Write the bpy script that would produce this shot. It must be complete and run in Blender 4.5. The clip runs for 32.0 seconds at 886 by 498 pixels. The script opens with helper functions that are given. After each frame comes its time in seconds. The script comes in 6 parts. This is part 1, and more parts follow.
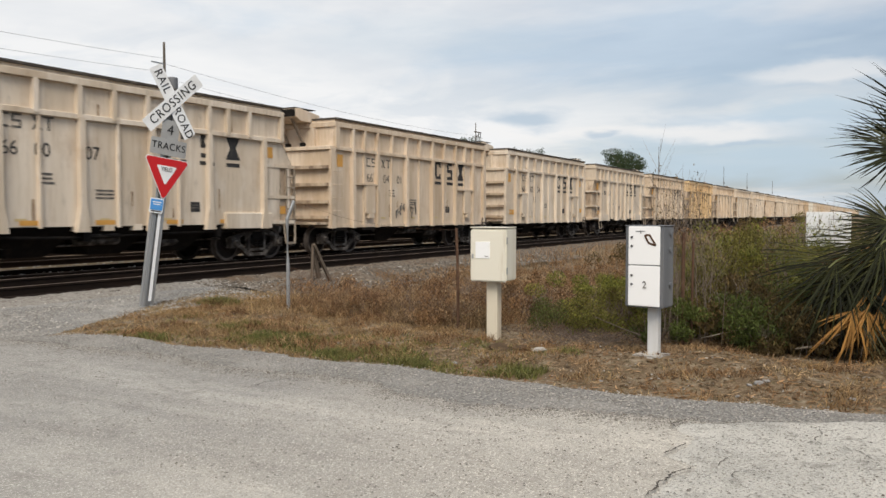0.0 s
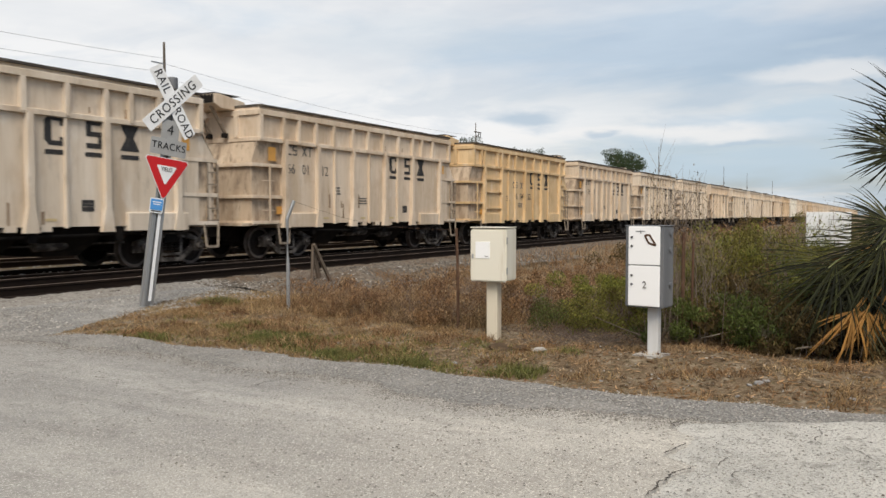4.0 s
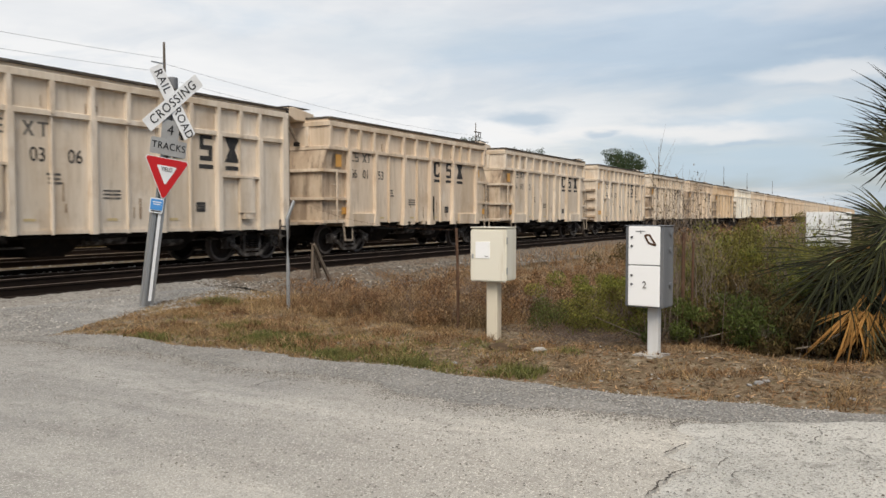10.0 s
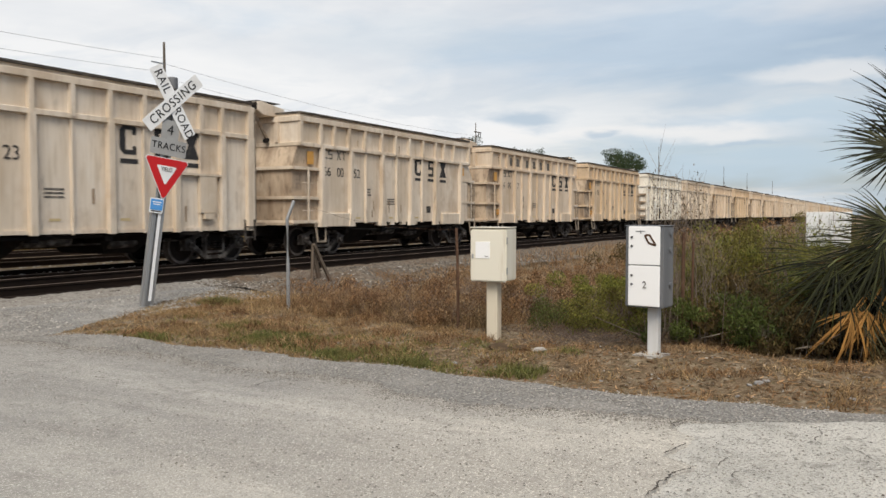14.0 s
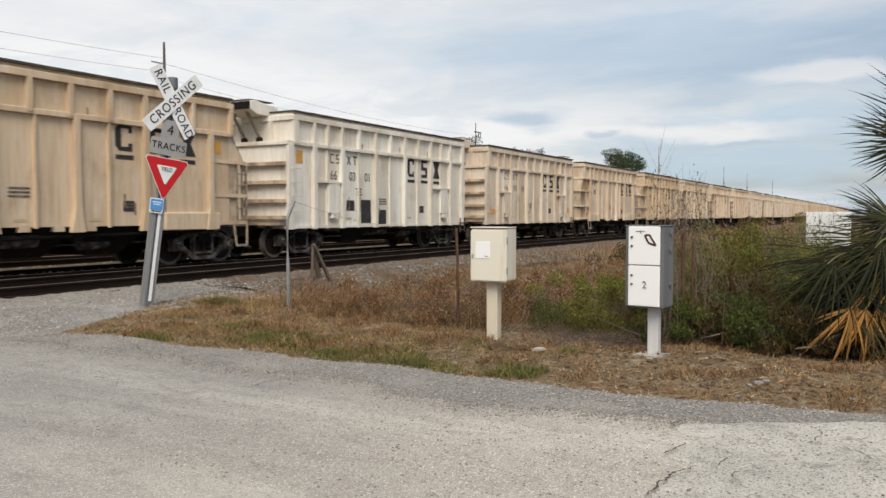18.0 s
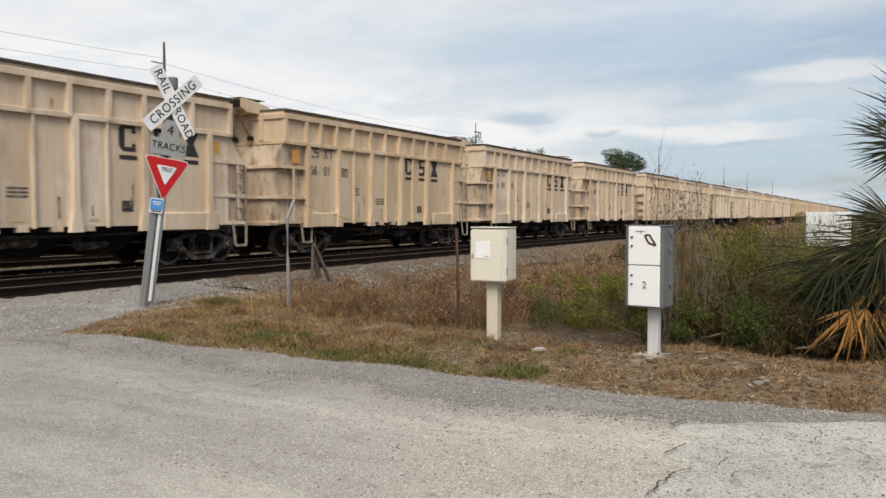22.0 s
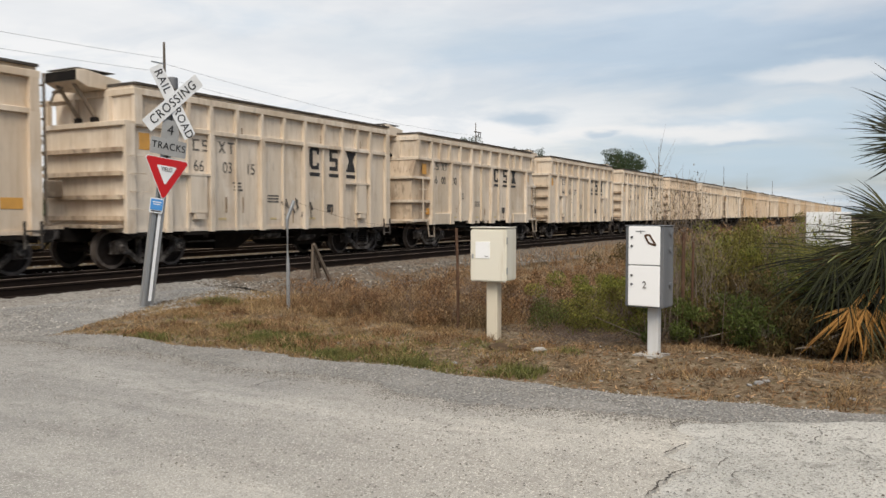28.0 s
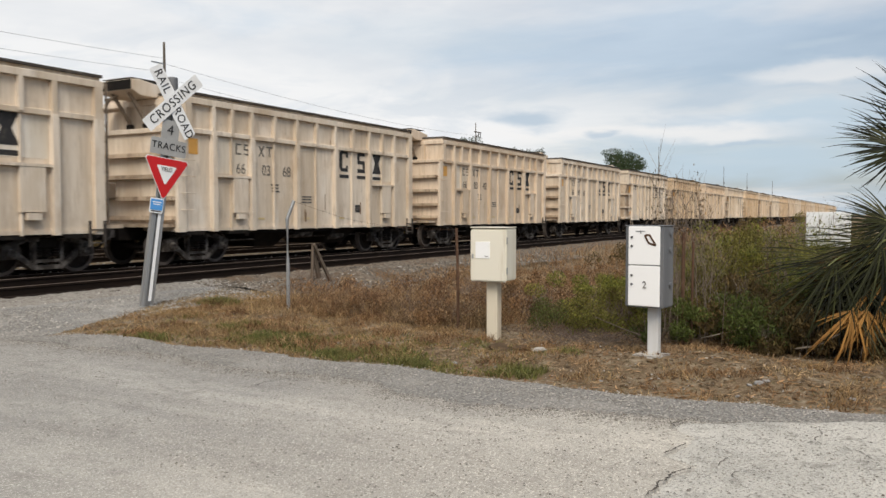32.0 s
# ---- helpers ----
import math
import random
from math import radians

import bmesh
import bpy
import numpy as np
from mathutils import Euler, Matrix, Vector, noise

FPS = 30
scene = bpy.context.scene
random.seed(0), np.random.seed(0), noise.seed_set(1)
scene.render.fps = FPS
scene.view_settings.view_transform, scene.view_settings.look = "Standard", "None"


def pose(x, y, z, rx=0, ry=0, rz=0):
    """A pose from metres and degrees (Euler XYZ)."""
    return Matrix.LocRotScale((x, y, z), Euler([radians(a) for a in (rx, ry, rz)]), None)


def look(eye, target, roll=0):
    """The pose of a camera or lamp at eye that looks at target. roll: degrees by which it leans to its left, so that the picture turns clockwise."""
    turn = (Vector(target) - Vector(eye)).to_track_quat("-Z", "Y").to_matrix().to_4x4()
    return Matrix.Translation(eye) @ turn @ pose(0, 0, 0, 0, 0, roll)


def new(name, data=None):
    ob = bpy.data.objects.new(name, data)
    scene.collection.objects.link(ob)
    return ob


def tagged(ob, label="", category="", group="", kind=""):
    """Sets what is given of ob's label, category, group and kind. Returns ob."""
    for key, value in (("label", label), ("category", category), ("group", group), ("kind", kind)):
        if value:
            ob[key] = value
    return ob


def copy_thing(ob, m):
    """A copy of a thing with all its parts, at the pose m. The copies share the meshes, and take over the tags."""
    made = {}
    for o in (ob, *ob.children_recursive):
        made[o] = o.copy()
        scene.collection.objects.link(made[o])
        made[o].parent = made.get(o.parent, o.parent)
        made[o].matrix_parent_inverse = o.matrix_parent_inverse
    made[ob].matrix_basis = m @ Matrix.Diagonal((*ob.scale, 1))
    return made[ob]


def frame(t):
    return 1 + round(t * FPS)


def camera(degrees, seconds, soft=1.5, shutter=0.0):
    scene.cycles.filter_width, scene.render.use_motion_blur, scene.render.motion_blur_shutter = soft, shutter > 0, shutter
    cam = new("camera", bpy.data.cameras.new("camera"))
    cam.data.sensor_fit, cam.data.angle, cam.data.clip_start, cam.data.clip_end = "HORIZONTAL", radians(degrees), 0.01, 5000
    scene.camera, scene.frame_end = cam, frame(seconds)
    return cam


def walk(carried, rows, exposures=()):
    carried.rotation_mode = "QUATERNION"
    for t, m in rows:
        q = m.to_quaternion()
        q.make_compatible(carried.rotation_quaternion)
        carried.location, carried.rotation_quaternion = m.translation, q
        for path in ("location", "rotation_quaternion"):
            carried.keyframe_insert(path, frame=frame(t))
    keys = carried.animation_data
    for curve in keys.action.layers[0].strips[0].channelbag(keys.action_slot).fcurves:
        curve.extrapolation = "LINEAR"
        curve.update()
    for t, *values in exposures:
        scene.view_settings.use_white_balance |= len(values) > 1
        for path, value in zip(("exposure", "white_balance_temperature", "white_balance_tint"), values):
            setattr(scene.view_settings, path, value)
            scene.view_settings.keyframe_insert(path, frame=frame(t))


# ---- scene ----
# ---------------- camera: fixed on a tripod beside the road ----------------
cam = camera(58.5, 32.0, soft=1.5, shutter=0.2)
EYE = (0.0, 0.0, 1.5)
AIM = (8.728, 4.851, 1.066)
walk(cam, [(0.0, look(EYE, AIM)), (32.0, look(EYE, AIM))])

# ---------------- sky and sun ----------------
SUN_EL, SUN_AZ = 50.0, 213.0          # degrees; azimuth counted from +X towards +Y


STREAKS = ((30.0, 12.4, 9.7, 1.7, "blue", 0.30), (7.8, 3.4, 8.6, 1.4, "blue", 0.75), (19.9, 5.8, 7.1, 0.5, "white", 0.45), (10.7, 5.7, 6.3, 0.7, "white", 0.75), (3.2, 9.0, 4.9, 0.7, "white", 0.60), (22.7, 7.0, 2.8, 0.8, "grey", 0.90),
           (17.5, 5.6, 1.2, 0.3, "grey", 0.78), (11.1, 8.0, 3.9, 0.7, "grey", 0.73), (5.1, 6.9, 3.5, 0.6, "blue", 0.70), (4.2, 10.7, 2.2, 0.4, "grey", 0.63), (7.9, 4.9, 3.5, 0.2, "grey", 0.73))


def build_world():
    w = bpy.data.worlds.new("sky")
    scene.world = w
    w.use_nodes = True
    nt = w.node_tree
    nt.nodes.clear()
    N, L = nt.nodes.new, nt.links.new
    out, bg = N("ShaderNodeOutputWorld"), N("ShaderNodeBackground")
    sky = N("ShaderNodeTexSky")
    sky.sky_type = "NISHITA"
    sky.sun_disc = False
    sky.sun_elevation = radians(SUN_EL)
    sky.sun_rotation = radians(90.0 - SUN_AZ)
    sky.altitude, sky.air_density, sky.dust_density = 10.0, 1.0, 2.0
    co = N("ShaderNodeTexCoord")
    sep = N("ShaderNodeSeparateXYZ")
    L(co.outputs["Generated"], sep.inputs[0])
    # clouds lie on a flat layer: divide by the height above the horizon
    up = N("ShaderNodeMath")
    up.operation = "MAXIMUM"
    L(sep.outputs["Z"], up.inputs[0])
    up.inputs[1].default_value = 0.0
    lift = N("ShaderNodeMath")
    lift.operation = "ADD"
    L(up.outputs[0], lift.inputs[0])
    lift.inputs[1].default_value = 0.10
    comb = N("ShaderNodeCombineXYZ")
    for i, ax in enumerate("XY"):
        dv = N("ShaderNodeMath")
        dv.operation = "DIVIDE"
        L(sep.outputs[ax], dv.inputs[0])
        L(lift.outputs[0], dv.inputs[1])
        L(dv.outputs[0], comb.inputs[i])
    layers = []
    for scale, detail, off in ((0.30, 7.0, 3.6), (0.72, 10.0, 8.2)):
        mp = N("ShaderNodeMapping")
        mp.inputs["Location"].default_value = (off, off * 0.7, off)
        mp.inputs["Rotation"].default_value = (0, 0, radians(20))
        mp.inputs["Scale"].default_value = (1.0, 0.8, 1.0)
        L(comb.outputs[0], mp.inputs[0])
        nz = N("ShaderNodeTexNoise")
        nz.inputs["Scale"].default_value = scale
        nz.inputs["Detail"].default_value = detail
        nz.inputs["Roughness"].default_value = 0.55
        nz.inputs["Distortion"].default_value = 0.3
        L(mp.outputs[0], nz.inputs["Vector"])
        layers.append(nz)
    cover = N("ShaderNodeValToRGB")          # how much cloud hides the blue
    cover.color_ramp.elements[0].position, cover.color_ramp.elements[1].position = 0.34, 0.60
    cover.color_ramp.elements[0].color = (0.30, 0.30, 0.30, 1)
    # the cloud is thickest over the crossing and thins out along the line
    thin = N("ShaderNodeMath")
    thin.operation = "MULTIPLY_ADD"
    L(sep.outputs["Y"], thin.inputs[0])
    thin.inputs[1].default_value = 0.34
    thin.inputs[2].default_value = -0.075
    dens = N("ShaderNodeMath")
    dens.operation = "ADD"
    L(layers[0].outputs["Fac"], dens.inputs[0])
    L(thin.outputs[0], dens.inputs[1])
    L(dens.outputs[0], cover.inputs[0])
    tone = N("ShaderNodeValToRGB")           # grey undersides to bright tops
    tone.color_ramp.elements[0].position, tone.color_ramp.elements[1].position = 0.40, 0.56
    tone.color_ramp.elements[0].color = (6.5, 7.5, 8.5, 1)
    tone.color_ramp.elements[1].color = (9.0, 9.05, 9.1, 1)
    tl = N("ShaderNodeMath")
    tl.operation = "ADD"
    L(layers[1].outputs["Fac"], tl.inputs[0])
    L(thin.outputs[0], tl.inputs[1])
    L(tl.outputs[0], tone.inputs[0])
    mix = N("ShaderNodeMix")
    mix.data_type = "RGBA"
    L(cover.outputs["Color"], mix.inputs["Factor"])
    L(sky.outputs[0], mix.inputs["A"])
    L(tone.outputs[0], mix.inputs["B"])
    # low grey-blue banks and torn puffs along the line of the track
    band = N("ShaderNodeMapping")
    band.inputs["Scale"].default_value = (1.0, 1.0, 3.2)
    L(co.outputs["Generated"], band.inputs[0])
    torn = N("ShaderNodeTexNoise")
    torn.inputs["Scale"].default_value = 5.5
    torn.inputs["Detail"].default_value = 8.0
    torn.inputs["Roughness"].default_value = 0.55
    torn.inputs["Distortion"].default_value = 0.8
    L(band.outputs[0], torn.inputs["Vector"])
    low = N("ShaderNodeMapRange")            # clear above about 20 degrees
    low.inputs["From Min"].default_value, low.inputs["From Max"].default_value = 0.36, 0.12
    L(sep.outputs["Z"], low.inputs["Value"])
    puff = N("ShaderNodeMapRange")
    puff.inputs["From Min"].default_value, puff.inputs["From Max"].default_value = 0.50, 0.60
    L(torn.outputs["Fac"], puff.inputs["Value"])
    amount = N("ShaderNodeMath")
    amount.operation = "MULTIPLY"
    L(low.outputs[0], amount.inputs[0])
    L(puff.outputs[0], amount.inputs[1])
    half = N("ShaderNodeMath")
    half.operation = "MULTIPLY"
    L(amount.outputs[0], half.inputs[0])
    half.inputs[1].default_value = 0.30
    banks = N("ShaderNodeMix")
    banks.data_type = "RGBA"
    L(half.outputs[0], banks.inputs["Factor"])
    L(mix.outputs["Result"], banks.inputs["A"])
    banks.inputs["B"].default_value = (5.2, 6.1, 7.1, 1)
    # long torn streaks of cloud: azimuth and height of the middle, half width, half height (degrees), colour, strength
    warp = N("ShaderNodeTexNoise")
    warp.inputs["Scale"].default_value = 9.0
    warp.inputs["Detail"].default_value = 6.0
    L(band.outputs[0], warp.inputs["Vector"])
    shake = N("ShaderNodeVectorMath")
    shake.operation = "MULTIPLY_ADD"
    L(warp.outputs["Color"], shake.inputs[0])
    shake.inputs[1].default_value = (.11, .11, .045)
    shake.inputs[2].default_value = (-.055, -.055, -.0225)
    torn_dir = N("ShaderNodeVectorMath")
    torn_dir.operation = "ADD"
    L(co.outputs["Generated"], torn_dir.inputs[0])
    L(shake.outputs[0], torn_dir.inputs[1])
    shade = banks.outputs["Result"]
    blue, grey, white = (5.3, 6.5, 7.5), (5.0, 6.0, 7.0), (9.2, 9.0, 8.8)
    for az, el, w, h, colour, strength in STREAKS:
        a, e = radians(az), radians(el)
        off = N("ShaderNodeVectorMath")
        off.operation = "SUBTRACT"
        L(torn_dir.outputs[0], off.inputs[0])
        off.inputs[1].default_value = (math.cos(a) * math.cos(e), math.sin(a) * math.cos(e), math.sin(e))
        along = N("ShaderNodeVectorMath")
        along.operation = "DOT_PRODUCT"
        L(off.outputs[0], along.inputs[0])
        along.inputs[1].default_value = (-math.sin(a) / radians(w), math.cos(a) / radians(w), 0)
        rise = N("ShaderNodeVectorMath")
        rise.operation = "DOT_PRODUCT"
        L(off.outputs[0], rise.inputs[0])
        rise.inputs[1].default_value = (0, 0, 1 / radians(h))
        both = N("ShaderNodeCombineXYZ")
        L(along.outputs["Value"], both.inputs[0])
        L(rise.outputs["Value"], both.inputs[1])
        far = N("ShaderNodeVectorMath")
        far.operation = "LENGTH"
        L(both.outputs[0], far.inputs[0])
        fade = N("ShaderNodeMapRange")
        fade.interpolation_type = "SMOOTHSTEP"
        fade.inputs["From Min"].default_value, fade.inputs["From Max"].default_value = 1.35, .35
        fade.inputs["To Max"].default_value = strength
        L(far.outputs["Value"], fade.inputs["Value"])
        lay = N("ShaderNodeMix")
        lay.data_type = "RGBA"
        L(fade.outputs[0], lay.inputs["Factor"])
        L(shade, lay.inputs["A"])
        lay.inputs["B"].default_value = (*{"blue": blue, "grey": grey, "white": white}[colour], 1)
        shade = lay.outputs["Result"]
    L(shade, bg.inputs["Color"])
    bg.inputs["Strength"].default_value = 0.1
    L(bg.outputs[0], out.inputs[0])


build_world()
sun = new("sun", bpy.data.lights.new("sun", "SUN"))
sun.data.energy, sun.data.angle, sun.data.color = 3.4, radians(34), (1.0, 0.925, 0.80)
_az, _el = radians(SUN_AZ), radians(SUN_EL)
sun.matrix_basis = look((30 * math.cos(_az) * math.cos(_el), 30 * math.sin(_az) * math.cos(_el), 30 * math.sin(_el)), (0, 0, 0))


# ---------------- materials ----------------
def mix_rgb(nt, fac, a, b):
    m = nt.nodes.new("ShaderNodeMix")
    m.data_type = "RGBA"
    nt.links.new(fac, m.inputs["Factor"])
    for sock, v in (("A", a), ("B", b)):
        if isinstance(v, tuple):
            m.inputs[sock].default_value = (*v, 1)
        else:
            nt.links.new(v, m.inputs[sock])
    return m.outputs["Result"]


def noise_fac(nt, vec, scale, lo, hi, detail=5.0, stretch=(1, 1, 1)):
    mp = nt.nodes.new("ShaderNodeMapping")
    mp.inputs["Scale"].default_value = stretch
    nt.links.new(vec, mp.inputs[0])
    nz = nt.nodes.new("ShaderNodeTexNoise")
    nz.inputs["Scale"].default_value = scale
    nz.inputs["Detail"].default_value = detail
    nz.inputs["Roughness"].default_value = 0.6
    nt.links.new(mp.outputs[0], nz.inputs["Vector"])
    r = nt.nodes.new("ShaderNodeMapRange")
    r.inputs["From Min"].default_value, r.inputs["From Max"].default_value = lo, hi
    nt.links.new(nz.outputs["Fac"], r.inputs["Value"])
    return r.outputs["Result"], nz.outputs["Fac"]


def surface(name, base, layers=(), rough=0.7, metal=0.0, bump=0.0, bump_scale=60.0, rand=0.0, island=0.0, world=False, back=0.0, shift=False):
    """layers: (colour, scale, low, high, strength, stretch) of stains and grain laid over the base colour."""
    m = bpy.data.materials.new(name)
    m.use_nodes = True
    nt = m.node_tree
    L = nt.links.new
    p = nt.nodes["Principled BSDF"]
    if world:
        vec = nt.nodes.new("ShaderNodeNewGeometry").outputs["Position"]
    else:
        vec = nt.nodes.new("ShaderNodeTexCoord").outputs["Object"]
    if shift:       # every piece gets its own stretch of the pattern
        far = nt.nodes.new("ShaderNodeMath")
        far.operation = "MULTIPLY"
        far.inputs[1].default_value = 83.0
        L(nt.nodes.new("ShaderNodeObjectInfo").outputs["Random"], far.inputs[0])
        ad = nt.nodes.new("ShaderNodeVectorMath")
        ad.operation = "ADD"
        L(vec, ad.inputs[0])
        L(far.outputs[0], ad.inputs[1])
        vec = ad.outputs[0]
    col = base
    for c, scale, lo, hi, strength, stretch in layers:
        fac, _ = noise_fac(nt, vec, scale, lo, hi, 6.0, stretch)
        mul = nt.nodes.new("ShaderNodeMath")
        mul.operation = "MULTIPLY"
        L(fac, mul.inputs[0])
        mul.inputs[1].default_value = strength
        col = mix_rgb(nt, mul.outputs[0], col, c)
    if rand or island:
        src = nt.nodes.new("ShaderNodeObjectInfo").outputs["Random"] if rand else nt.nodes.new("ShaderNodeNewGeometry").outputs["Random Per Island"]
        amp = rand or island
        r = nt.nodes.new("ShaderNodeMapRange")
        r.inputs["To Min"].default_value, r.inputs["To Max"].default_value = 1 - amp, 1 + amp
        L(src, r.inputs["Value"])
        hsv = nt.nodes.new("ShaderNodeHueSaturation")
        L(r.outputs["Result"], hsv.inputs["Value"])
        if isinstance(col, tuple):
            hsv.inputs["Color"].default_value = (*col, 1)
        else:
            L(col, hsv.inputs["Color"])
        col = hsv.outputs["Color"]
    if isinstance(col, tuple):
        p.inputs["Base Color"].default_value = (*col, 1)
    else:
        L(col, p.inputs["Base Color"])
    p.inputs["Roughness"].default_value = rough
    p.inputs["Metallic"].default_value = metal
    p.inputs["Specular IOR Level"].default_value = 0.3 if rough < .88 else 0.08
    if bump:
        _, raw = noise_fac(nt, vec, bump_scale, 0, 1, 4.0)
        b = nt.nodes.new("ShaderNodeBump")
        b.inputs["Strength"].default_value = bump
        b.inputs["Distance"].default_value = 0.02
        L(raw, b.inputs["Height"])
        L(b.outputs[0], p.inputs["Normal"])
    if back:
        tr = nt.nodes.new("ShaderNodeBsdfTranslucent")
        ms = nt.nodes.new("ShaderNodeMixShader")
        ms.inputs[0].default_value = back
        if isinstance(col, tuple):
            tr.inputs[0].default_value = (*col, 1)
        else:
            L(col, tr.inputs[0])
        L(p.outputs[0], ms.inputs[1])
        L(tr.outputs[0], ms.inputs[2])
        L(ms.outputs[0], nt.nodes["Material Output"].inputs[0])
    return m


ONE, STREAK = (1, 1, 1), (1, 1, 0.12)


def paint(name, base, rust=0.35, soot=0.3):
    return surface(name, base, (((base[0] * .74, base[1] * .69, base[2] * .62), 0.8, .38, .62, .85, STREAK),
                                ((base[0] * .50, base[1] * .39, base[2] * .29), 2.6, .54, .72, rust, (1, 1, .10)),
                                ((.80, .76, .70), 2.2, .56, .70, .28, (1, 1, .5)),
                                ((.20, .16, .13), 6.0, .58, .76, soot, (1, 1, .25)),
                                ((base[0] * .62, base[1] * .55, base[2] * .46), 13.0, .50, .66, .42, (1, 1, .07)),
                                ((base[0] * .55, base[1] * .44, base[2] * .34), 1.1, .55, .70, .45, (1, 1, .8)),
                                ((.13, .10, .08), 1.7, .66, .78, soot * .9, (1, 1, .45))), .68, 0, .15, 9, shift=True)


M = {}
M["cream"] = paint("cream_paint", (.69, .572, .448))
M["cream_b"] = paint("pale_cream_paint", (.71, .617, .51), .4, .5)
M["cream_c"] = paint("tan_cream_paint", (.66, .52, .37), .55, .4)
# stains and grime of the car ends, darkened also to paint in their shade
M["endgrimeshade"] = surface("grimy_shaded_cream_end_paint", (.55, .435, .32), (((.33, .245, .17), .9, .42, .62, .8, (1, 1, .3)), ((.20, .135, .09), 3.2, .50, .66, .7, (1, 1, .14)), ((.62, .53, .42), 2.4, .54, .68, .5, (1, 1, .5)),
                                                             ((.09, .065, .05), 1.6, .56, .70, .75, (1, .7, .6)), ((.12, .085, .06), 8.0, .54, .68, .6, (1, 1, .3))), .75, 0, .2, 12, shift=True)
M["ladder"] = surface("grimy_brown_ladder_steel", (.20, .155, .115), (((.40, .33, .25), 6, .5, .7, .6, ONE),), .8)
M["step"] = surface("grimy_tan_step_steel", (.27, .22, .17), (((.10, .08, .06), 8, .45, .65, .7, ONE),), .85)
M["yellow"] = paint("yellow_cream_paint", (.72, .53, .31), .25, .15)
M["white"] = paint("whitewashed_paint", (.80, .77, .70), .15, .2)
M["patch"] = paint("repainted_patch", (.76, .70, .61), .15, .25)
# grime, with the shade below the cars put into the near-black colour
M["under"] = surface("grimy_shade_black_underframe", (.014, .012, .011), (((.035, .027, .021), 4, .5, .7, .6, ONE),), .92, 0, .3, 30)
M["truck"] = surface("dusty_cast_steel", (.055, .047, .042), (((.25, .225, .20), 5, .48, .66, .7, ONE), ((.015, .012, .01), 9, .5, .7, .6, ONE)), .9, 0, .2, 40)
M["wheel"] = surface("worn_wheel_steel", (.026, .021, .019), (((.014, .010, .008), 6, .45, .65, .7, ONE),), .9, 0, .1, 40)
M["rim"] = surface("worn_wheel_rim", (.12, .10, .088), (((.05, .04, .034), 6, .45, .65, .7, ONE),), .8, .2)
M["cover"] = surface("dark_cover_edge", (.055, .045, .038), (((.20, .17, .13), 2, .5, .7, .6, (1, 1, 1)),), .8, 0, .2, 30)
M["rustrun"] = surface("brown_rust_run", (.20, .125, .075), (((.45, .35, .25), 9, .42, .62, .9, (1, 1, .3)),), .85)
M["black"] = surface("black_stencil_paint", (.028, .027, .028), (((.14, .12, .10), 8, .52, .72, .5, ONE),), .7)
M["ghost"] = surface("faded_black_stencil", (.09, .082, .075), (((.30, .26, .21), 6, .46, .70, .8, ONE),), .75)
# dark ballast, its colour blackened further for the shade under the train
M["bed"] = surface("shade_black_track_bed", (.011, .009, .0075), (((.022, .018, .014), 3, .45, .66, .7, ONE), ((.045, .037, .03), 16, .58, .7, .6, ONE)), .95, 0, .8, 18, world=True)
M["orange"] = surface("orange_reflector", (.62, .32, .075), (((.45, .24, .07), 5, .45, .7, .6, ONE),), .5)
M["yellowmark"] = surface("yellow_marking", (.56, .42, .20), (((.50, .42, .30), 6, .40, .65, .8, ONE),), .6)
# rails and ties are darkened in colour too, towards that same shade
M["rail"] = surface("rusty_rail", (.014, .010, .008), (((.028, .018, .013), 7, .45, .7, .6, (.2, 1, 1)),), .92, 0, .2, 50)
M["railtop"] = surface("dull_rail_head", (.15, .12, .10), (((.05, .035, .028), 3, .45, .65, .6, (.2, 1, 1)),), .9, 0)
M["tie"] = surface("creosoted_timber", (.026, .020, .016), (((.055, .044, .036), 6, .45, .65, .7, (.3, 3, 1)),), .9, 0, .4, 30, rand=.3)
M["ballast"] = surface("grey_ballast", (.245, .226, .20), (((.14, .12, .10), 14, .48, .62, .8, ONE), ((.44, .42, .38), 22, .55, .7, .7, ONE)), .95, 0, .8, 18, world=True)
M["bank"] = surface("dusty_brown_rubble", (.15, .122, .095), (((.075, .058, .045), 9, .46, .62, .8, ONE), ((.27, .24, .205), 16, .54, .68, .7, ONE), ((.12, .08, .05), 1.2, .45, .62, .7, ONE)), .96, 0, .9, 16, world=True)
M["steel"] = surface("galvanised_steel", (.42, .43, .44), (((.25, .24, .23), 6, .45, .7, .6, STREAK),), .45, .7, .1, 40)
M["rust"] = surface("rusted_steel", (.10, .055, .034), (((.055, .03, .02), 10, .45, .65, .7, ONE), ((.22, .13, .08), 18, .55, .7, .5, ONE)), .85, .1, .3, 60)


# ---------------- mesh helpers ----------------
def box(bm, x0, x1, y0, y1, z0, z1, m=None):
    vs = [bm.verts.new((x, y, z) if m is None else m @ Vector((x, y, z))) for z in (z0, z1) for y in (y0, y1) for x in (x0, x1)]
    for f in ((0, 2, 3, 1), (4, 5, 7, 6), (0, 1, 5, 4), (2, 6, 7, 3), (0, 4, 6, 2), (1, 3, 7, 5)):
        bm.faces.new([vs[i] for i in f])
    return vs


def beam(bm, p, q, w, h=None):
    """A bar of section w by h from p to q."""
    p, q = Vector(p), Vector(q)
    d = q - p
    m = Matrix.Translation(p) @ d.to_track_quat("X", "Z").to_matrix().to_4x4()
    h = h or w
    box(bm, 0, d.length, -w / 2, w / 2, -h / 2, h / 2, m)


